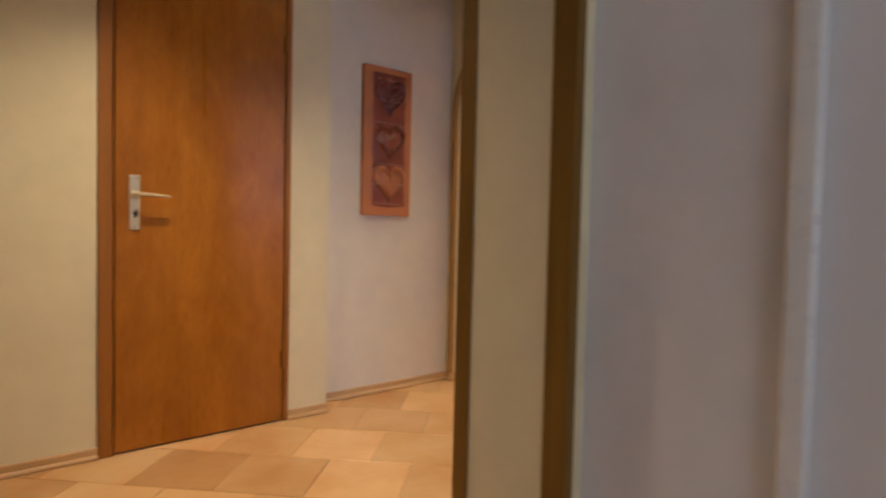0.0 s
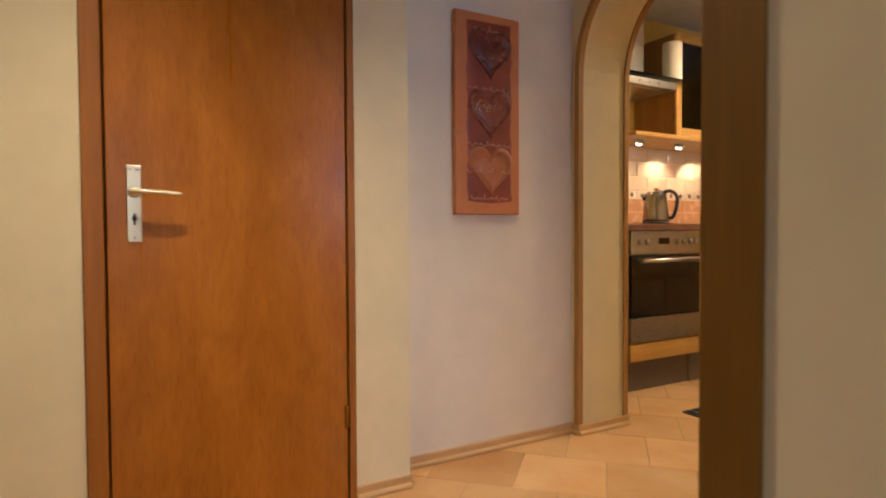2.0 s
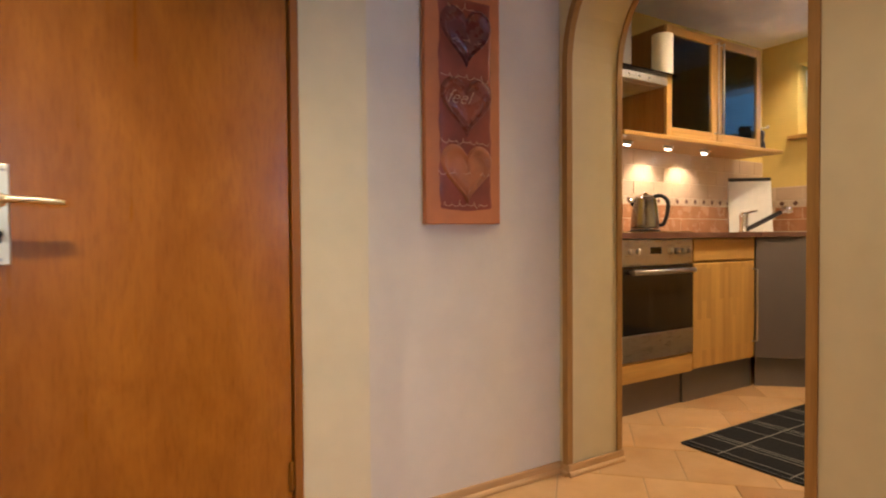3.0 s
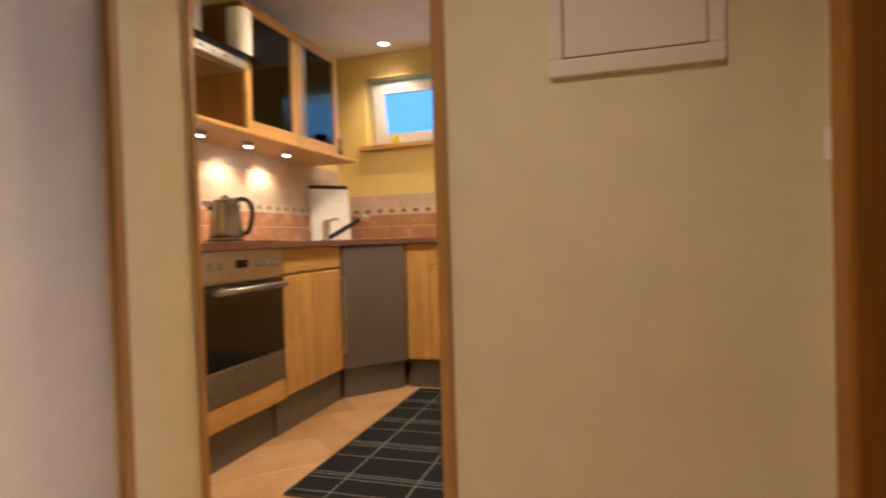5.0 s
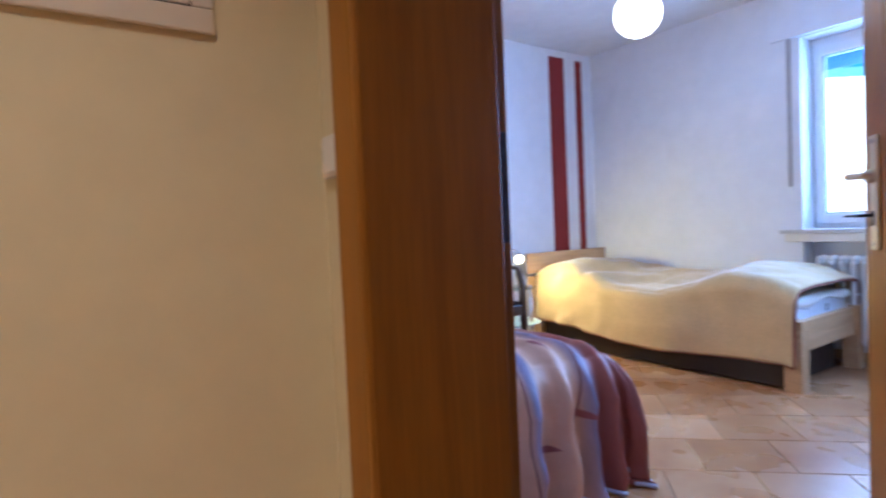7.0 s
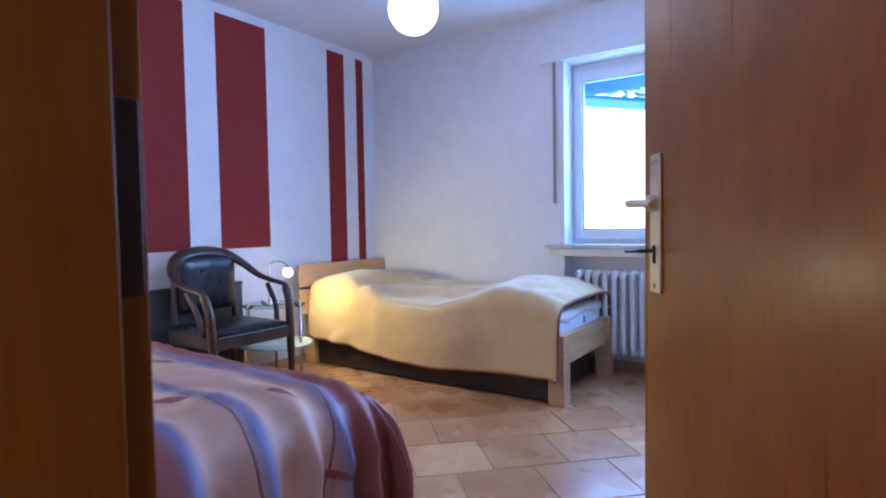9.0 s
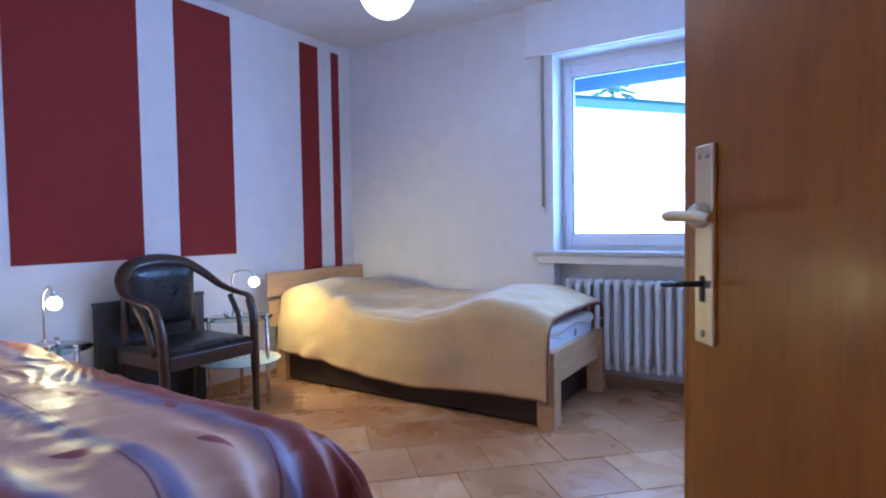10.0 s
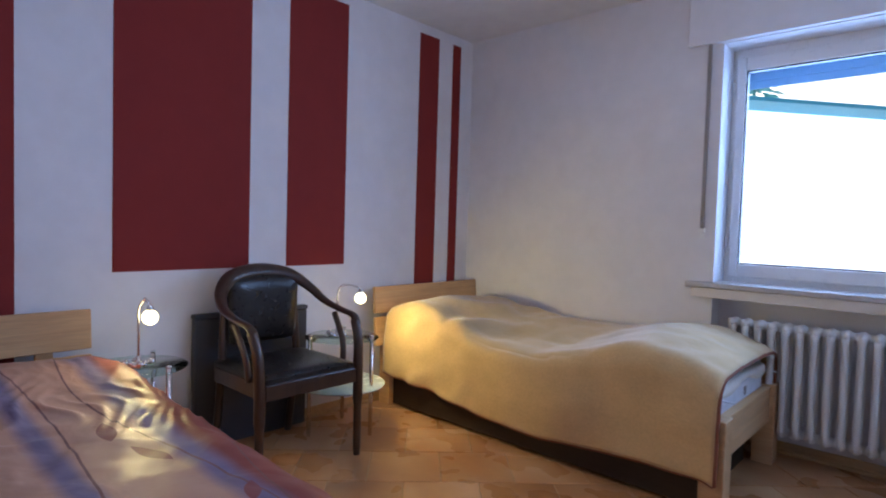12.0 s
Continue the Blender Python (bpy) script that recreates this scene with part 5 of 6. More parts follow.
def bedside_lamp(m, reach, label):
    """Chrome lamp: cross foot, stem, gooseneck and a bare globe bulb; the neck bends to local +x."""
    lp = thing("table_lamp", label, "lamp", m, "bedside lamps")
    bm = bmesh.new()
    lathe(bm, [(0.0, 0.0), (0.032, 0.0), (0.034, 0.008), (0.022, 0.016), (0.010, 0.024), (0.010, 0.045), (0.0, 0.045)], None, 20)
    for k in range(4):
        a = radians(45 + 90 * k)
        b = bmesh.new()
        bmesh.ops.create_uvsphere(b, u_segments=12, v_segments=8, radius=0.017)
        for f in b.faces:
            f.smooth = True
        merge(bm, b, Matrix.Translation((0.048 * math.cos(a), 0.048 * math.sin(a), 0.017)))
        tube(bm, [(0, 0, 0.012), (0.048 * math.cos(a), 0.048 * math.sin(a), 0.012)], 0.008, 8)
    part("foot", bm, M_CHROME, lp, "chrome cross-shaped foot")
    bm = bmesh.new()
    tube(bm, curve_pts([(0, 0, 0.03), (0, 0, 0.14), (0.0, 0, 0.235), (0.02, 0, 0.272), (reach * 0.5, 0, 0.280), (reach * 0.85, 0, 0.268), (reach, 0, 0.245)], 6), 0.0048, 8)
    part("stem", bm, M_CHROME, lp)
    bm = bmesh.new()
    lathe(bm, [(0.0, 0.0), (0.012, 0.0), (0.014, 0.02), (0.0, 0.022)], Matrix.Translation((reach, 0, 0.228)), 14)
    part("socket", bm, M_CHROME, lp)
    bm = bmesh.new()
    b = bmesh.new()
    bmesh.ops.create_uvsphere(b, u_segments=18, v_segments=12, radius=0.031)
    for f in b.faces:
        f.smooth = True
    merge(bm, b, Matrix.Translation((reach, 0, 0.205)))
    part("bulb", bm, M_BULB, lp, "glowing globe bulb").visible_shadow = False
    return lp


side_table(pose(4.22, -0.225, 0))
side_table(pose(4.20, -1.262, 0))
bedside_lamp(pose(4.20, -0.228, 0.517, 0, 0, 215), 0.050, "chrome gooseneck lamp with a lit bulb beside the headboard")
bedside_lamp(pose(4.20, -1.226, 0.517, 0, 0, 244), 0.125, "chrome gooseneck lamp with a lit bulb near the chair")

# ---- kitchen ----
FY, FX = 3.15, 4.13               # planes of the fronts
WT = 0.972                        # worktop's height


def bow(bm, pts, r=0.005):
    tube(bm, curve_pts(pts, 5), r, 8)


# oven unit
ov = thing("oven", "built-in stainless steel oven with black glass door", "oven")
part("oven_body", bx(2.587, 3.167, FY + 0.022, FY + 0.52, 0.29, 0.938), M_STEEL, ov)
part("control_panel", bx(2.584, 3.170, FY, FY + 0.02, 0.802, 0.938, 0.003), M_STEEL, ov, "brushed steel control panel")
part("display", bx(2.807, 2.897, FY - 0.0015, FY + 0.004, 0.858, 0.895), M_BLACKGLASS, ov, "black display")
for kx in (2.647, 2.707, 2.967, 3.022, 3.077, 3.127):
    bm = bmesh.new()
    lathe(bm, [(0.0, 0), (0.017, 0), (0.0165, 0.016), (0.012, 0.020), (0.0, 0.020)], Matrix.Translation((kx, FY, 0.872)) @ Matrix.Rotation(math.pi / 2, 4, "X"), 16)
    part("knob", bm, M_STEEL, ov)
part("oven_door", bx(2.584, 3.170, FY - 0.004, FY + 0.02, 0.435, 0.796, 0.003), M_BLACKGLASS, ov, "black glass oven door")
part("door_trim", bx(2.584, 3.170, FY - 0.005, FY + 0.02, 0.295, 0.432, 0.003), M_STEEL, ov)
bm = bmesh.new()
tube(bm, [(2.622, FY - 0.042, 0.765), (3.132, FY - 0.042, 0.765)], 0.0135, 12)
for kx in (2.642, 3.112):
    tube(bm, [(kx, FY - 0.042, 0.765), (kx, FY, 0.765)], 0.008, 8)
part("oven_handle", bm, M_STEEL, ov, "bright steel bar handle")
cb = thing("oven_cabinet", "light wood base unit below the oven", "cabinet")
part("carcass", bx(2.577, 3.172, FY + 0.022, FY + 0.50, 0.185, 0.288), M_OAK, cb)
part("drawer_front", bx(2.580, 3.170, FY, FY + 0.02, 0.182, 0.284, 0.006), M_OAKX, cb)

# base unit with drawer and door
bc = thing("base_cabinet", "light wood base unit with a drawer and door", "cabinet")
part("carcass", bx(3.176, 3.795, FY + 0.022, FY + 0.50, 0.185, 0.940), M_OAK, bc)
part("drawer_front", bx(3.178, 3.795, FY, FY + 0.02, 0.806, 0.936, 0.008), M_OAKX, bc)
dr = part("door", bx(3.178, 3.795, FY, FY + 0.02, 0.190, 0.797, 0.008), M_OAK, bc)
bm = bmesh.new()
bow(bm, [(3.772, FY, 0.745), (3.772, FY - 0.028, 0.74), (3.772, FY - 0.030, 0.70), (3.772, FY - 0.030, 0.34), (3.772, FY - 0.028, 0.30), (3.772, FY, 0.295)])
part("handle", bm, M_STEEL, dr, "slim steel bar handle")

# slanted grey corner unit
cu = thing("corner_cabinet", "slanted grey corner panel between the base units", "cabinet")
dm = Matrix.Translation((3.804, FY, 0)) @ Matrix.Rotation(math.atan2(2.86 - FY, FX - 3.80), 4, "Z")
DL = math.hypot(FX - 3.804, 2.86 - FY)
part("panel", bx(0.0, DL, 0.0, 0.02, 0.185, 0.940, 0.002, m=dm), M_GREY, cu)
# plinths
pl = tagged(thing("plinth", "grey metal plinth below the base units", "plinth"), kind="structure")
part("plinth_board", bx(2.30, 3.12, FY + 0.045, FY + 0.06, 0, 0.180), M_GREY, pl)
part("plinth_board", bx(3.125, 3.815, FY + 0.035, FY + 0.05, 0, 0.183), M_PLINTH, pl)
dm2 = dm @ Matrix.Translation((0, 0.035, 0))
part("plinth_board", bx(0.012, DL - 0.01, 0.0, 0.015, 0, 0.183, m=dm2), M_PLINTH, pl)
part("plinth_board", bx(FX + 0.04, FX + 0.055, 1.30, 2.862, 0, 0.183), M_PLINTH, pl)

# units under the window
ec = thing("base_cabinet", "light wood base unit under the window", "cabinet")
part("carcass", bx(FX + 0.022, KE - 0.02, 1.50, 2.855, 0.185, 0.940), M_OAK, ec)
part("filler", bx(FX, FX + 0.02, 2.70, 2.855, 0.190, 0.936, 0.004), M_OAK, ec)
for k in range(2):
    y1 = 2.695 - 0.60 * k
    dw = part("drawer_front", bx(FX - 0.002, FX + 0.02, y1 - 0.594, y1, 0.806, 0.936, 0.008), M_OAKY, ec)
    dr = part("door", bx(FX - 0.002, FX + 0.02, y1 - 0.594, y1, 0.190, 0.797, 0.008), M_OAK, ec)
    bm = bmesh.new()
    bow(bm, [(FX, y1 - 0.10, 0.872), (FX - 0.028, y1 - 0.11, 0.872), (FX - 0.030, y1 - 0.3, 0.872), (FX - 0.028, y1 - 0.49, 0.872), (FX, y1 - 0.50, 0.872)])
    part("handle", bm, M_STEEL, dw)

# worktop, one slab round the corner
wt = thing("worktop", "dark reddish brown laminate worktop", "worktop")
bm = bmesh.new()
prism(bm, [(2.24, 3.115), (3.815, 3.115), (4.10, 2.875), (4.10, 1.45), (KE - 0.004, 1.45), (KE - 0.004, KN - 0.004), (2.24, KN - 0.004)], 0.942, WT)
part("slab", bm, M_WORKTOP, wt)
hb = thing("hob", "flat glass hob with a bright steel rim", "hob")
part("rim", bx(2.63, 3.20, 3.165, 3.62, WT, WT + 0.006, 0.002), M_CHROME, hb)
part("glass_plate", bx(2.638, 3.192, 3.173, 3.612, WT + 0.0055, WT + 0.008, 0.001), M_BLACKGLASS, hb)
sk = thing("sink", "stainless steel corner sink in the worktop", "sink")
bm = bmesh.new()
rbox(bm, -0.24, 0.24, -0.20, 0.20, WT, WT + 0.005, 0.002)
o = part("sink_rim", bm, M_STEEL, sk)
sk.matrix_basis = pose(4.32, 3.20, 0, 0, 0, -45)

# kettle
kt = thing("kettle", "stainless steel electric kettle with black handle", "kettle", pose(3.055, 3.385, WT + 0.008, 0, 0, -48) @ Matrix.Scale(1.06, 4))
bm = bmesh.new()
lathe(bm, [(0.0, 0.016), (0.076, 0.016), (0.078, 0.024), (0.072, 0.10), (0.060, 0.178), (0.055, 0.190), (0.0, 0.190)], None, 26)
tube(bm, [(-0.055, 0, 0.155), (-0.082, 0, 0.182)], [0.022, 0.012], 10)
part("body", bm, M_DARKSTEEL, kt)
bm = bmesh.new()
lathe(bm, [(0.0, 0.0), (0.080, 0.0), (0.080, 0.013), (0.0, 0.015)], None, 26)
part("base", bm, M_BLACK, kt)
bm = bmesh.new()
lathe(bm, [(0.054, 0.190), (0.048, 0.200), (0.014, 0.206), (0.012, 0.216), (0.0, 0.219)], None, 20)
part("lid", bm, M_CHROME, kt)
bm = bmesh.new()
tube(bm, curve_pts([(0.045, 0, 0.192), (0.085, 0, 0.197), (0.118, 0, 0.165), (0.116, 0, 0.10), (0.098, 0, 0.045), (0.075, 0, 0.035)], 5), 0.0115, 10)
part("handle", bm, M_BLACK, kt, "black curved plastic handle")

# cutting board in the corner
cbm = Matrix.Translation((4.43, 3.54, WT)) @ Matrix.Rotation(radians(-42), 4, "Z") @ Matrix.Rotation(radians(-7), 4, "X")
bd = thing("cutting_board", "white plastic cutting board leaning in the corner", "cutting board")
part("board", bx(-0.15, 0.15, 0, 0.012, 0.001, 0.385, 0.004, m=cbm), M_BOARD, bd)
part("grip", bx(-0.15, 0.15, -0.001, 0.013, 0.386, 0.412, 0.005, m=cbm), M_BLACK, bd, "black grip edge")
# mixer tap
tp = thing("mixer_tap", "chrome mixer tap with a black pull-out spout", "tap", pose(4.16, 3.44, WT + 0.001))
bm = bmesh.new()
lathe(bm, [(0.0, 0), (0.034, 0), (0.034, 0.008), (0.026, 0.015), (0.026, 0.10), (0.029, 0.118), (0.016, 0.138), (0.0, 0.141)], None, 18)
part("tap_body", bm, M_CHROME, tp)
bm = bmesh.new()
tube(bm, [(0, 0, 0.128), (0.01, -0.05, 0.142), (0.02, -0.085, 0.148)], 0.008, 8)
part("lever", bm, M_CHROME, tp)
bm = bmesh.new()
tube(bm, curve_pts([(0.01, -0.02, 0.02), (0.05, -0.10, 0.070), (0.10, -0.22, 0.145)], 5), 0.016, 10)
part("spout", bm, M_BLACK, tp, "black slanted spout")
bm = bmesh.new()
tube(bm, [(0.095, -0.21, 0.139), (0.105, -0.235, 0.154), (0.112, -0.252, 0.148), (0.114, -0.258, 0.125)], [0.017, 0.023, 0.024, 0.020], 12)
part("spray_head", bm, M_CHROME, tp)

# wall cabinets
def wall_cabinet(x0, x1, hinge_left):
    w = thing("wall_cabinet", "light wood wall cabinet with a smoked glass door", "cabinet", group="kitchen wall cabinets")
    y0, z0, z1 = 3.33, 1.552, 2.205
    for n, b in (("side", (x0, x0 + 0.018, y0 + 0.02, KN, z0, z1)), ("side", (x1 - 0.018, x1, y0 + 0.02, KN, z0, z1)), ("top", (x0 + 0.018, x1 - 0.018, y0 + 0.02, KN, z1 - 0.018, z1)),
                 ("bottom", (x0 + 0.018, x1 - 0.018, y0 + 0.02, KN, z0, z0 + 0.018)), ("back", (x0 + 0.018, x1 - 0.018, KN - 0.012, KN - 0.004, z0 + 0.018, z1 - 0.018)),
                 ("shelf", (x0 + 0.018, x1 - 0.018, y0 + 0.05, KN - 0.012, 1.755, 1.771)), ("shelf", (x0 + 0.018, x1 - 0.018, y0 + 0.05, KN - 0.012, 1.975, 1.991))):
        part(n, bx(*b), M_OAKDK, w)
    fw = 0.052
    df = thing("door", "", "")
    for k in list(df.keys()):
        del df[k]
    df.parent = w
    for b in ((x0 + 0.002, x0 + fw, z0, z1), (x1 - fw, x1 - 0.002, z0, z1)):
        part("stile", bx(b[0], b[1], y0, y0 + 0.019, b[2], b[3], 0.004), M_OAK, df)
    for b in ((z0, z0 + fw), (z1 - fw, z1)):
        part("rail", bx(x0 + fw, x1 - fw, y0 + 0.0005, y0 + 0.0185, b[0], b[1], 0.004), M_OAKX, df)
    part("pane", bx(x0 + fw - 0.004, x1 - fw + 0.004, y0 + 0.008, y0 + 0.012, z0 + fw - 0.004, z1 - fw + 0.004), M_SMOKE, df, "smoked glass pane")
    hx = x1 - 0.026 if hinge_left else x0 + 0.026
    bm = bmesh.new()
    bow(bm, [(hx, y0, 2.16), (hx, y0 - 0.026, 2.155), (hx, y0 - 0.028, 2.12), (hx, y0 - 0.028, 1.64), (hx, y0 - 0.026, 1.605), (hx, y0, 1.60)], 0.0045)
    part("handle", bm, M_STEEL, df)
    return w


wall_cabinet(3.178, 3.676, True)
wall_cabinet(3.680, 4.176, False)
# crockery behind the smoked glass
for gx, gy, gz, gr_, gh in ((3.32, 3.52, 1.571, 0.035, 0.10), (3.42, 3.50, 1.571, 0.035, 0.10), (3.86, 3.52, 1.772, 0.03, 0.09), (3.96, 3.50, 1.772, 0.03, 0.09), (3.5, 3.52, 1.772, 0.04, 0.07)):
    bm = bmesh.new()
    lathe(bm, [(0.0, 0.0), (gr_ * 0.8, 0.0), (gr_, gh), (gr_ * 0.93, gh), (gr_ * 0.74, 0.008), (0.0, 0.008)], None, 16)
    solid("glass", bm, M_FROST, "plain drinking glass standing on a shelf", "glass", at=pose(gx, gy, gz), group="glasses in the cabinet")
lb = thing("light_board", "light wood board with lamps below the wall cabinets", "shelf")
part("board", bx(2.80, 4.44, 3.318, KN, 1.524, 1.550, 0.006), M_OAKX, lb)


def cabinet_spot(x):
    sp = thing("cabinet_lamp", "small lit wedge lamp under the board", "lamp", pose(x, 3.47, 1.519), "lamps under the board")
    bm = bmesh.new()
    lathe(bm, [(0.0, 0.005), (0.034, 0.005), (0.030, -0.016), (0.0, -0.018)], Matrix.Translation((0, 0, 0)) @ Matrix.Rotation(radians(14), 4, "X"), 18)
    part("housing", bm, M_STEEL, sp)
    bm = bmesh.new()
    lathe(bm, [(0.0, -0.019), (0.020, -0.0185), (0.018, -0.022), (0.010, -0.025), (0.0, -0.026)], Matrix.Rotation(radians(14), 4, "X"), 18)
    part("lens", bm, M_SPOT, sp, "glowing lamp lens").visible_shadow = False


for kx in (3.00, 3.38, 3.76):
    cabinet_spot(kx)
# a small dark mill on the open end of the board
ml = thing("pepper_mill", "small dark pepper mill with a crank on the shelf", "mill", pose(4.30, 3.40, 1.551))
bm = bmesh.new()
lathe(bm, [(0.0, 0), (0.032, 0), (0.030, 0.03), (0.020, 0.07), (0.026, 0.11), (0.018, 0.135), (0.0, 0.14)], None, 16)
part("body", bm, M_BLACK, ml)
bm = bmesh.new()
tube(bm, [(0, 0, 0.138), (0, 0, 0.155), (0.05, -0.02, 0.158)], 0.004, 6)
lathe(bm, [(0.0, 0.150), (0.009, 0.155), (0.009, 0.172), (0.0, 0.178)], Matrix.Translation((0.05, -0.02, 0)), 10)
part("crank", bm, M_STEEL, ml)

# extractor hood
hd = thing("extractor_hood", "steel extractor hood with a flat glass canopy", "hood")
part("canopy", bx(2.56, 3.165, 3.17, KN, 1.842, 1.850, 0.002), M_TABLEGLASS, hd, "clear glass canopy").visible_shadow = False
part("body", bx(2.60, 3.04, 3.22, KN, 1.795, 1.840, 0.004), M_STEEL, hd)
part("filter", bx(2.64, 3.00, 3.26, KN - 0.06, 1.790, 1.796), M_STEEL, hd)
part("chimney", bx(2.72, 2.98, 3.42, KN, 1.851, H_KIT, 0.003), M_STEEL, hd)
for kx in (2.72, 2.80, 2.88):
    bm = bmesh.new()
    lathe(bm, [(0, 0), (0.008, 0), (0.008, 0.004), (0, 0.005)], Matrix.Translation((kx, 3.22, 1.818)) @ Matrix.Rotation(math.pi / 2, 4, "X"), 10)
    part("button", bm, M_CHROME, hd)
pr = thing("paper_roll", "white kitchen paper roll standing on the hood", "paper roll", pose(3.085, 3.29, 1.851))
bm = bmesh.new()
lathe(bm, [(0.020, 0.0), (0.056, 0.0), (0.059, 0.004), (0.059, 0.252), (0.056, 0.256), (0.020, 0.256), (0.020, 0.0)], None, 28)
part("roll", bm, M_PAPER, pr)

# recessed ceiling lamps of kitchen and hall; the kitchen's second is an unseen addition
for sx, sy, sz in ((4.62, 3.17, H_KIT), (3.30, 2.45, H_KIT), (0.0, 1.98, H_HALL), (1.05, 1.80, H_HALL)):
    dl = thing("downlight", "small round recessed ceiling lamp, switched on", "lamp", pose(sx, sy, sz), "recessed ceiling lamps")
    bm = bmesh.new()
    lathe(bm, [(0.030, -0.0005), (0.041, -0.0005), (0.042, -0.004), (0.034, -0.007), (0.030, -0.004)], None, 24)
    part("ring", bm, M_CHROME, dl)
    bm = bmesh.new()
    lathe(bm, [(0.0, -0.003), (0.031, -0.003), (0.027, -0.009), (0.0, -0.011)], None, 20)
    part("lens", bm, M_SPOT, dl, "glowing lamp lens").visible_shadow = False

# kitchen window: frame, sash tilted into the room
w2 = tagged(thing("window_2", "small white tilted kitchen window", "window"), kind="structure")
KY0, KY1, KZ0, KZ1 = 2.50, 3.41, 1.70, 2.235
for b in ((KY0, KY0 + 0.05, KZ0, KZ1), (KY1 - 0.05, KY1, KZ0, KZ1), (KY0 + 0.05, KY1 - 0.05, KZ0, KZ0 + 0.05), (KY0 + 0.05, KY1 - 0.05, KZ1 - 0.05, KZ1)):
    part("window_frame", bx(4.97, 5.03, b[0], b[1], b[2], b[3], 0.004), M_PVC, w2)
tilt = Matrix.Translation((4.965, 0, KZ0 + 0.04)) @ Matrix.Rotation(radians(-9), 4, "Y")
sh = thing("sash", "", "")
for k in list(sh.keys()):
    del sh[k]
sh.parent = w2
hgt = 0.455
for b in ((KY0 + 0.035, KY0 + 0.105, 0, hgt), (KY1 - 0.125, KY1 - 0.035, 0, hgt), (KY0 + 0.105, KY1 - 0.125, 0, 0.075), (KY0 + 0.105, KY1 - 0.125, hgt - 0.075, hgt)):
    part("sash_frame", bx(-0.045, 0.0, b[0], b[1], b[2], b[3], 0.005, m=tilt), M_PVC, sh)
part("pane", bx(-0.026, -0.018, KY0 + 0.10, KY1 - 0.12, 0.07, hgt - 0.07, m=tilt), M_PANE, sh).visible_shadow = False
part("window_sill", bx(KE - 0.045, 4.97, KY0 - 0.03, KY1 + 0.06, KZ0 - 0.028, KZ0 + 0.002, 0.004), M_OAKY, w2, "light wood sill board")
solid("backdrop_kitchen", bx(7.0, 7.1, -2, 9, -1, 7), M_SKYBLUE, "blue dusk sky outside the kitchen window", "backdrop", "structure")
jr = thing("jar", "small yellow jar on the window sill", "jar", pose(4.86, 3.19, KZ0 + 0.002))
bm = bmesh.new()
lathe(bm, [(0, 0), (0.030, 0), (0.032, 0.06), (0.026, 0.075), (0, 0.075)], None, 16)
part("body", bm, M_YELLOWJAR, jr)
bm = bmesh.new()
lathe(bm, [(0, 0.075), (0.027, 0.075), (0.027, 0.088), (0, 0.089)], None, 16)
part("lid", bm, M_YELLOWJAR, jr)
jr = thing("jar", "black storage jar on the window sill", "jar", pose(4.86, 2.83, KZ0 + 0.002))
bm = bmesh.new()
lathe(bm, [(0, 0), (0.046, 0), (0.048, 0.09), (0.044, 0.10), (0, 0.10)], None, 18)
part("body", bm, M_BLACK, jr)
bm = bmesh.new()
lathe(bm, [(0, 0.10), (0.049, 0.10), (0.049, 0.135), (0.04, 0.14), (0, 0.141)], None, 18)
part("lid", bm, M_BLACK, jr)

# rug
rg = thing("rug", "dark grey woven rug with thin pale check lines", "rug", pose(2.56, 1.86, 0.001))
bm = bmesh.new()


def rug_place(u, v):
    return (u * 1.56, v * 0.92, 0.007 + 0.0015 * wob(u * 4, v * 3, 0, 3))


part("weave", cloth(40, 24, rug_place), M_RUG, rg)
bm = bmesh.new()
tube(bm, [(0.0, v / 24 * 0.92, 0.005) for v in range(25)], 0.005, 6)
part("hem", bm, M_BLACK, rg)
bm = bmesh.new()
tube(bm, [(1.56 * u / 24, 0.92, 0.005) for u in range(25)], 0.005, 6)
part("hem", bm, M_BLACK, rg)

# wall tiles: alike pieces share their mesh
kn, ke = bpy.data.objects["wall_kitchen_north"], bpy.data.objects["wall_kitchen_east"]
tile_cache = {}


def wall_tile(name, parent, length, z0, z1, at, turn, material):
    key = (round(length, 4), round(z1 - z0, 4), material.name)
    if key not in tile_cache:
        b = bmesh.new()
        rbox(b, 0, length - 0.003, -0.007, 0.0, 0, z1 - z0 - 0.003, 0.002, 1)
        tile_cache[key] = finish(name, b, material)
    o = new(name, tile_cache[key])
    o.parent = parent
    o.matrix_basis = Matrix.Translation((at[0], at[1], z0)) @ Matrix.Rotation(turn, 4, "Z")
    return o


def diamond(parent, at, turn, z):
    if "diamond" not in tile_cache:
        b = bmesh.new()
        v = [b.verts.new(p) for p in ((0, -0.0085, -0.021), (0.021, -0.0085, 0), (0, -0.0085, 0.021), (-0.021, -0.0085, 0), (0, -0.0105, 0))]
        for f in ((0, 1, 4), (1, 2, 4), (2, 3, 4), (3, 0, 4)):
            b.faces.new([v[i] for i in f])
        tile_cache["diamond"] = finish("diamond", b, M_DARKDIAMOND)
    o = new("diamond", tile_cache["diamond"])
    o.parent = parent
    o.matrix_basis = Matrix.Translation((at[0], at[1], z)) @ Matrix.Rotation(turn, 4, "Z")


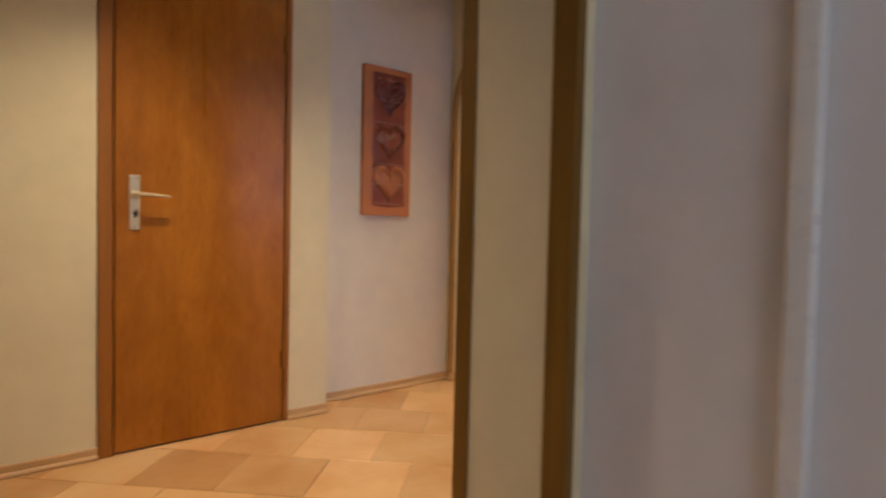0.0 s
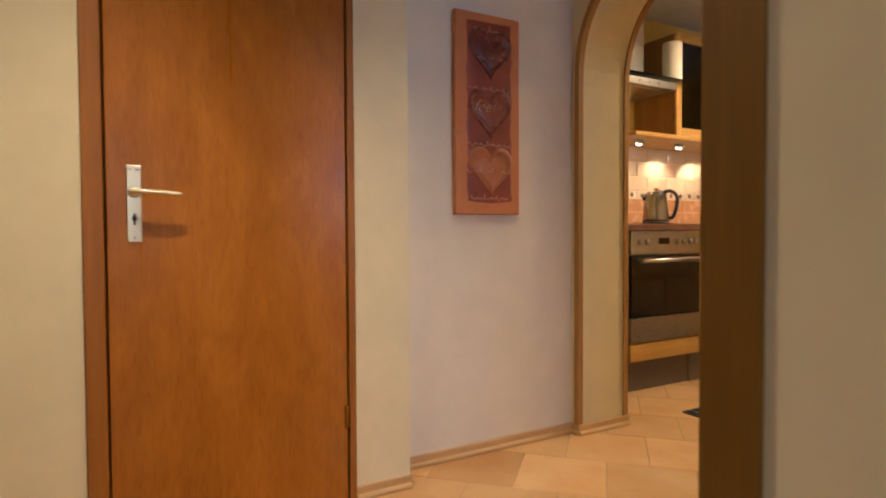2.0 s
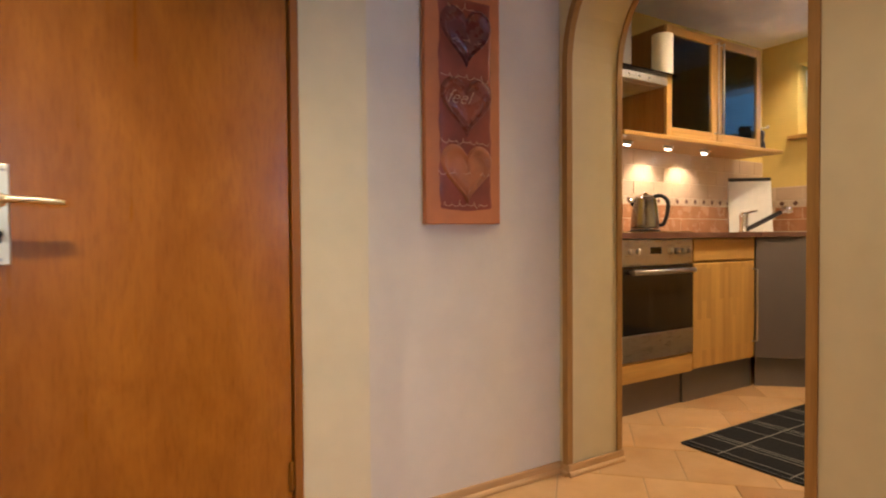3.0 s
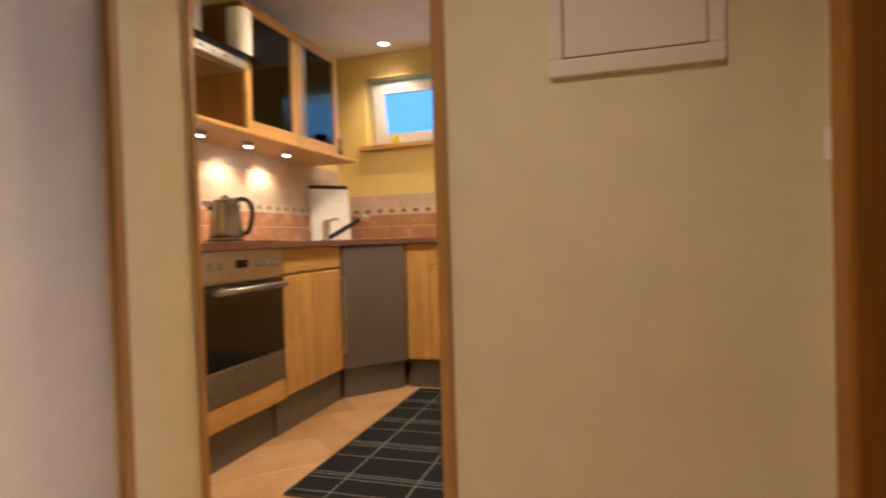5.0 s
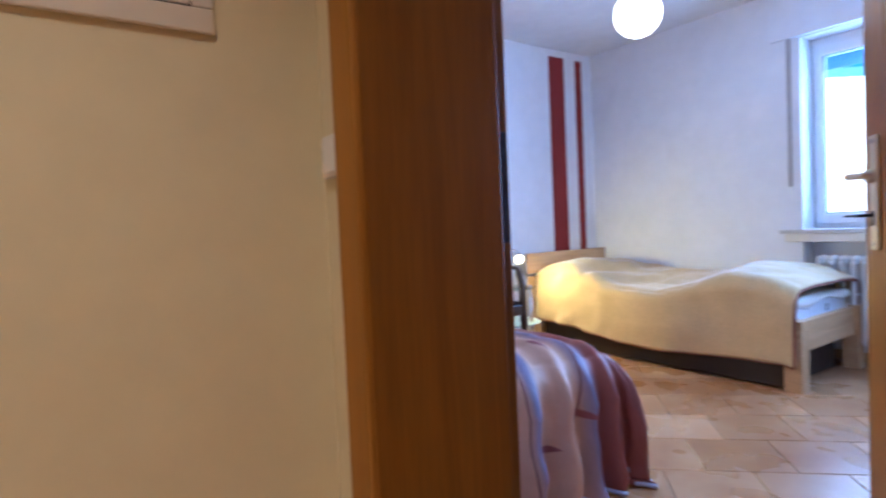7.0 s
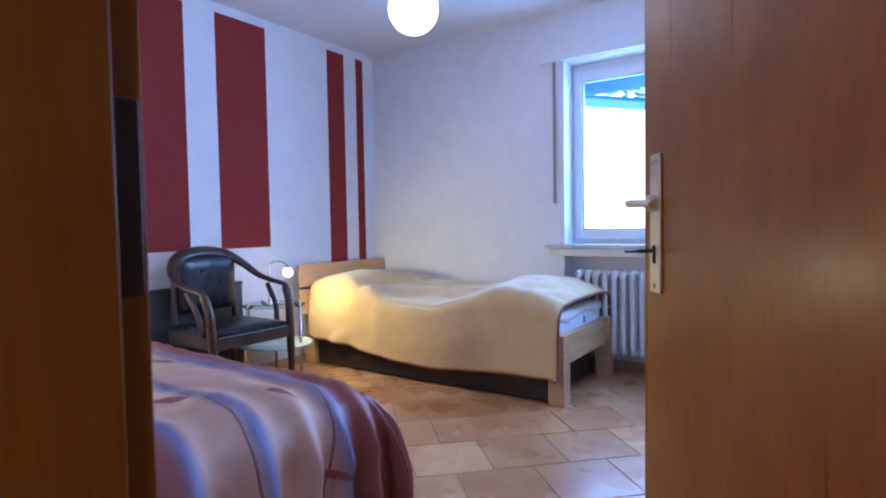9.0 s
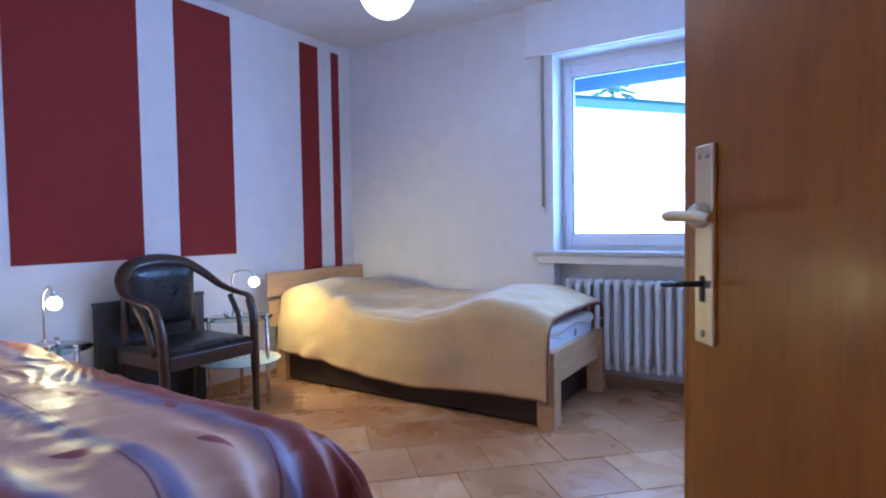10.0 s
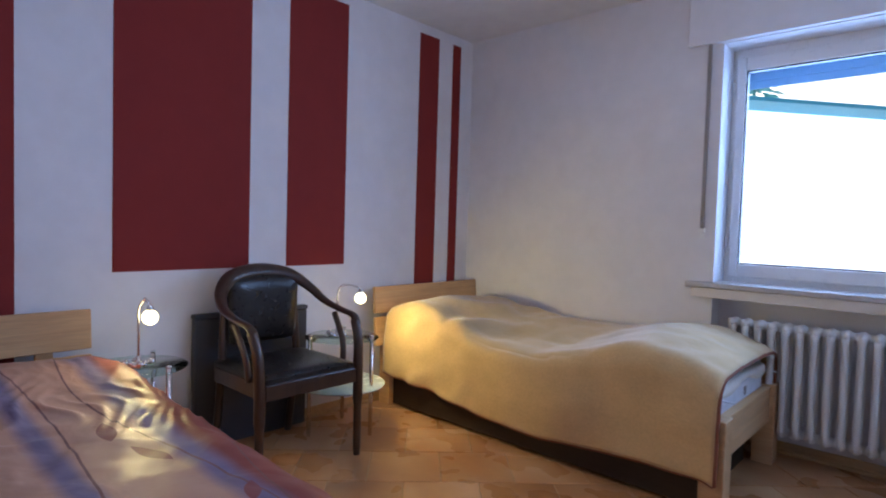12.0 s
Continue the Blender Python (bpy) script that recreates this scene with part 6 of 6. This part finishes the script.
ROWS_N = ((WT, 1.072, M_TERRATILE, 0.20, 0.0), (1.072, 1.165, M_TERRATILE, 0.20, 0.1), (1.165, 1.218, M_BORDERTILE, 0.20, 0.0), (1.218, 1.32, M_CREAMTILE, 0.20, 0.1), (1.32, 1.422, M_CREAMTILE, 0.20, 0.0), (1.422, 1.524, M_CREAMTILE, 0.20, 0.1))
for z0, z1, mt_, ln, off in ROWS_N:
    x = 2.40 - off
    while x < KE - 0.02:
        l2 = min(ln, KE - 0.009 - x)
        if x > 2.2 and l2 > 0.03:
            wall_tile("tile", kn, l2, z0, z1, (x, KN), 0.0, mt_)
            if mt_ is M_BORDERTILE:
                for k in (0.05, 0.15):
                    if k < l2:
                        diamond(kn, (x + k, KN), 0.0, (z0 + z1) / 2)
        x += ln
for z0, z1, mt_, ln, off in ROWS_N[:4]:
    y = KN - 0.009 + off
    while y > 1.6:
        if y <= KN:
            wall_tile("tile", ke, ln, z0, z1, (KE, y), -math.pi / 2, mt_)
            if mt_ is M_BORDERTILE:
                for k in (0.05, 0.15):
                    diamond(ke, (KE, y - k), -math.pi / 2, (z0 + z1) / 2)
        y -= ln
for n, b in (("grout_north", (2.22, KE - 0.001, KN - 0.0045, KN + 0.001, WT, 1.524)), ("grout_east", (KE - 0.0045, KE + 0.001, 1.6, KN - 0.002, WT, 1.32))):
    solid("trim_" + n, bx(*b), M_JOINT, "pale grout bed behind the wall tiles", "trim", "structure")

# ---- floor tiles, last ----
floor = solid("floor", bx(-2.4, 5.0, -3.0, 3.9, -0.06, -0.004), M_GROUT, "beige and terracotta stoneware floor tiles laid diagonally", "floor", "structure")
PITCH, GAP = 0.332, 0.004


def clip(poly, axis, limit, keep_less):
    out = []
    for a, b in zip(poly, poly[1:] + poly[:1]):
        ia, ib = ((p[axis] <= limit) == keep_less for p in (a, b))
        if ia:
            out.append(a)
        if ia != ib:
            t = (limit - a[axis]) / (b[axis] - a[axis])
            out.append((a[0] + t * (b[0] - a[0]), a[1] + t * (b[1] - a[1])))
    return out


def lay(area, u0, v0, swap):
    """Square tiles on the diagonal in half bond, cut to the area (x0, x1, y0, y1)."""
    x0, x1, y0, y1 = area
    s = math.sqrt(0.5)
    out = []
    for i in range(-24, 25):
        for j in range(-24, 25):
            p = v0 + (j + (0.5 if i % 2 else 0.0)) * PITCH if not swap else v0 + j * PITCH
            q = u0 + i * PITCH if not swap else u0 + (i + (0.5 if j % 2 else 0.0)) * PITCH
            g = GAP / 2
            poly = [(q + g, p + g), (q + PITCH - g, p + g), (q + PITCH - g, p + PITCH - g), (q + g, p + PITCH - g)]
            poly = [((u + v) * s, (u - v) * s) for u, v in poly]
            for axis, lim, less in ((0, x1, True), (0, x0, False), (1, y1, True), (1, y0, False)):
                if len(poly) >= 3:
                    poly = clip(poly, axis, lim, less)
            if len(poly) < 3:
                continue
            area2 = abs(sum(a[0] * b[1] - b[0] * a[1] for a, b in zip(poly, poly[1:] + poly[:1])))
            if area2 < 0.002:
                continue
            out.append(poly)
    return out


def tile_into(bm, poly, r):
    cx, cy = sum(p[0] for p in poly) / len(poly), sum(p[1] for p in poly) / len(poly)
    if sum(a[0] * b[1] - b[0] * a[1] for a, b in zip(poly, poly[1:] + poly[:1])) < 0:
        poly = poly[::-1]
    dz = r.uniform(-0.0006, 0.0006)
    rings = []
    for k, z in ((1.0, -0.0045), (1.0, -0.0022 + dz), (0.985, dz)):
        rings.append([bm.verts.new((cx + (x - cx) * k, cy + (y - cy) * k, z)) for x, y in poly])
    n = len(poly)
    for a, b in zip(rings, rings[1:]):
        for i in range(n):
            bm.faces.new((a[i], a[(i + 1) % n], b[(i + 1) % n], b[i]))
    bm.faces.new(rings[-1])


rt = random.Random(5)
rest = bmesh.new()
count = 0
for area, u0, v0, swap in (((-0.8, 4.3, 1.20, 3.20), 2.697, -0.533, False), ((0.75, 4.48, -2.74, 1.02), 0.716, 1.578, True),
                           ((-0.50, 0.45, 0.87, 1.20), 2.697, -0.533, False), ((0.93, 1.72, 1.02, 1.20), 2.697, -0.533, False),
                           ((4.3, 4.82, 1.13, 3.20), 2.697, -0.533, False), ((-2.2, -0.8, 1.17, 2.71), 2.697, -0.533, False), ((-2.2, 0.62, -2.6, 0.87), 2.697, -0.533, False)):
    for poly in lay(area, u0, v0, swap):
        count += 1
        if count <= 300:
            bm = bmesh.new()
            tile_into(bm, poly, rt)
            part("tile", bm, M_TILE_ROOM if swap else M_TILE, floor)
        else:
            tile_into(rest, poly, rt)
tagged(part("tile_rest", rest, M_TILE, floor), kind="stuff")
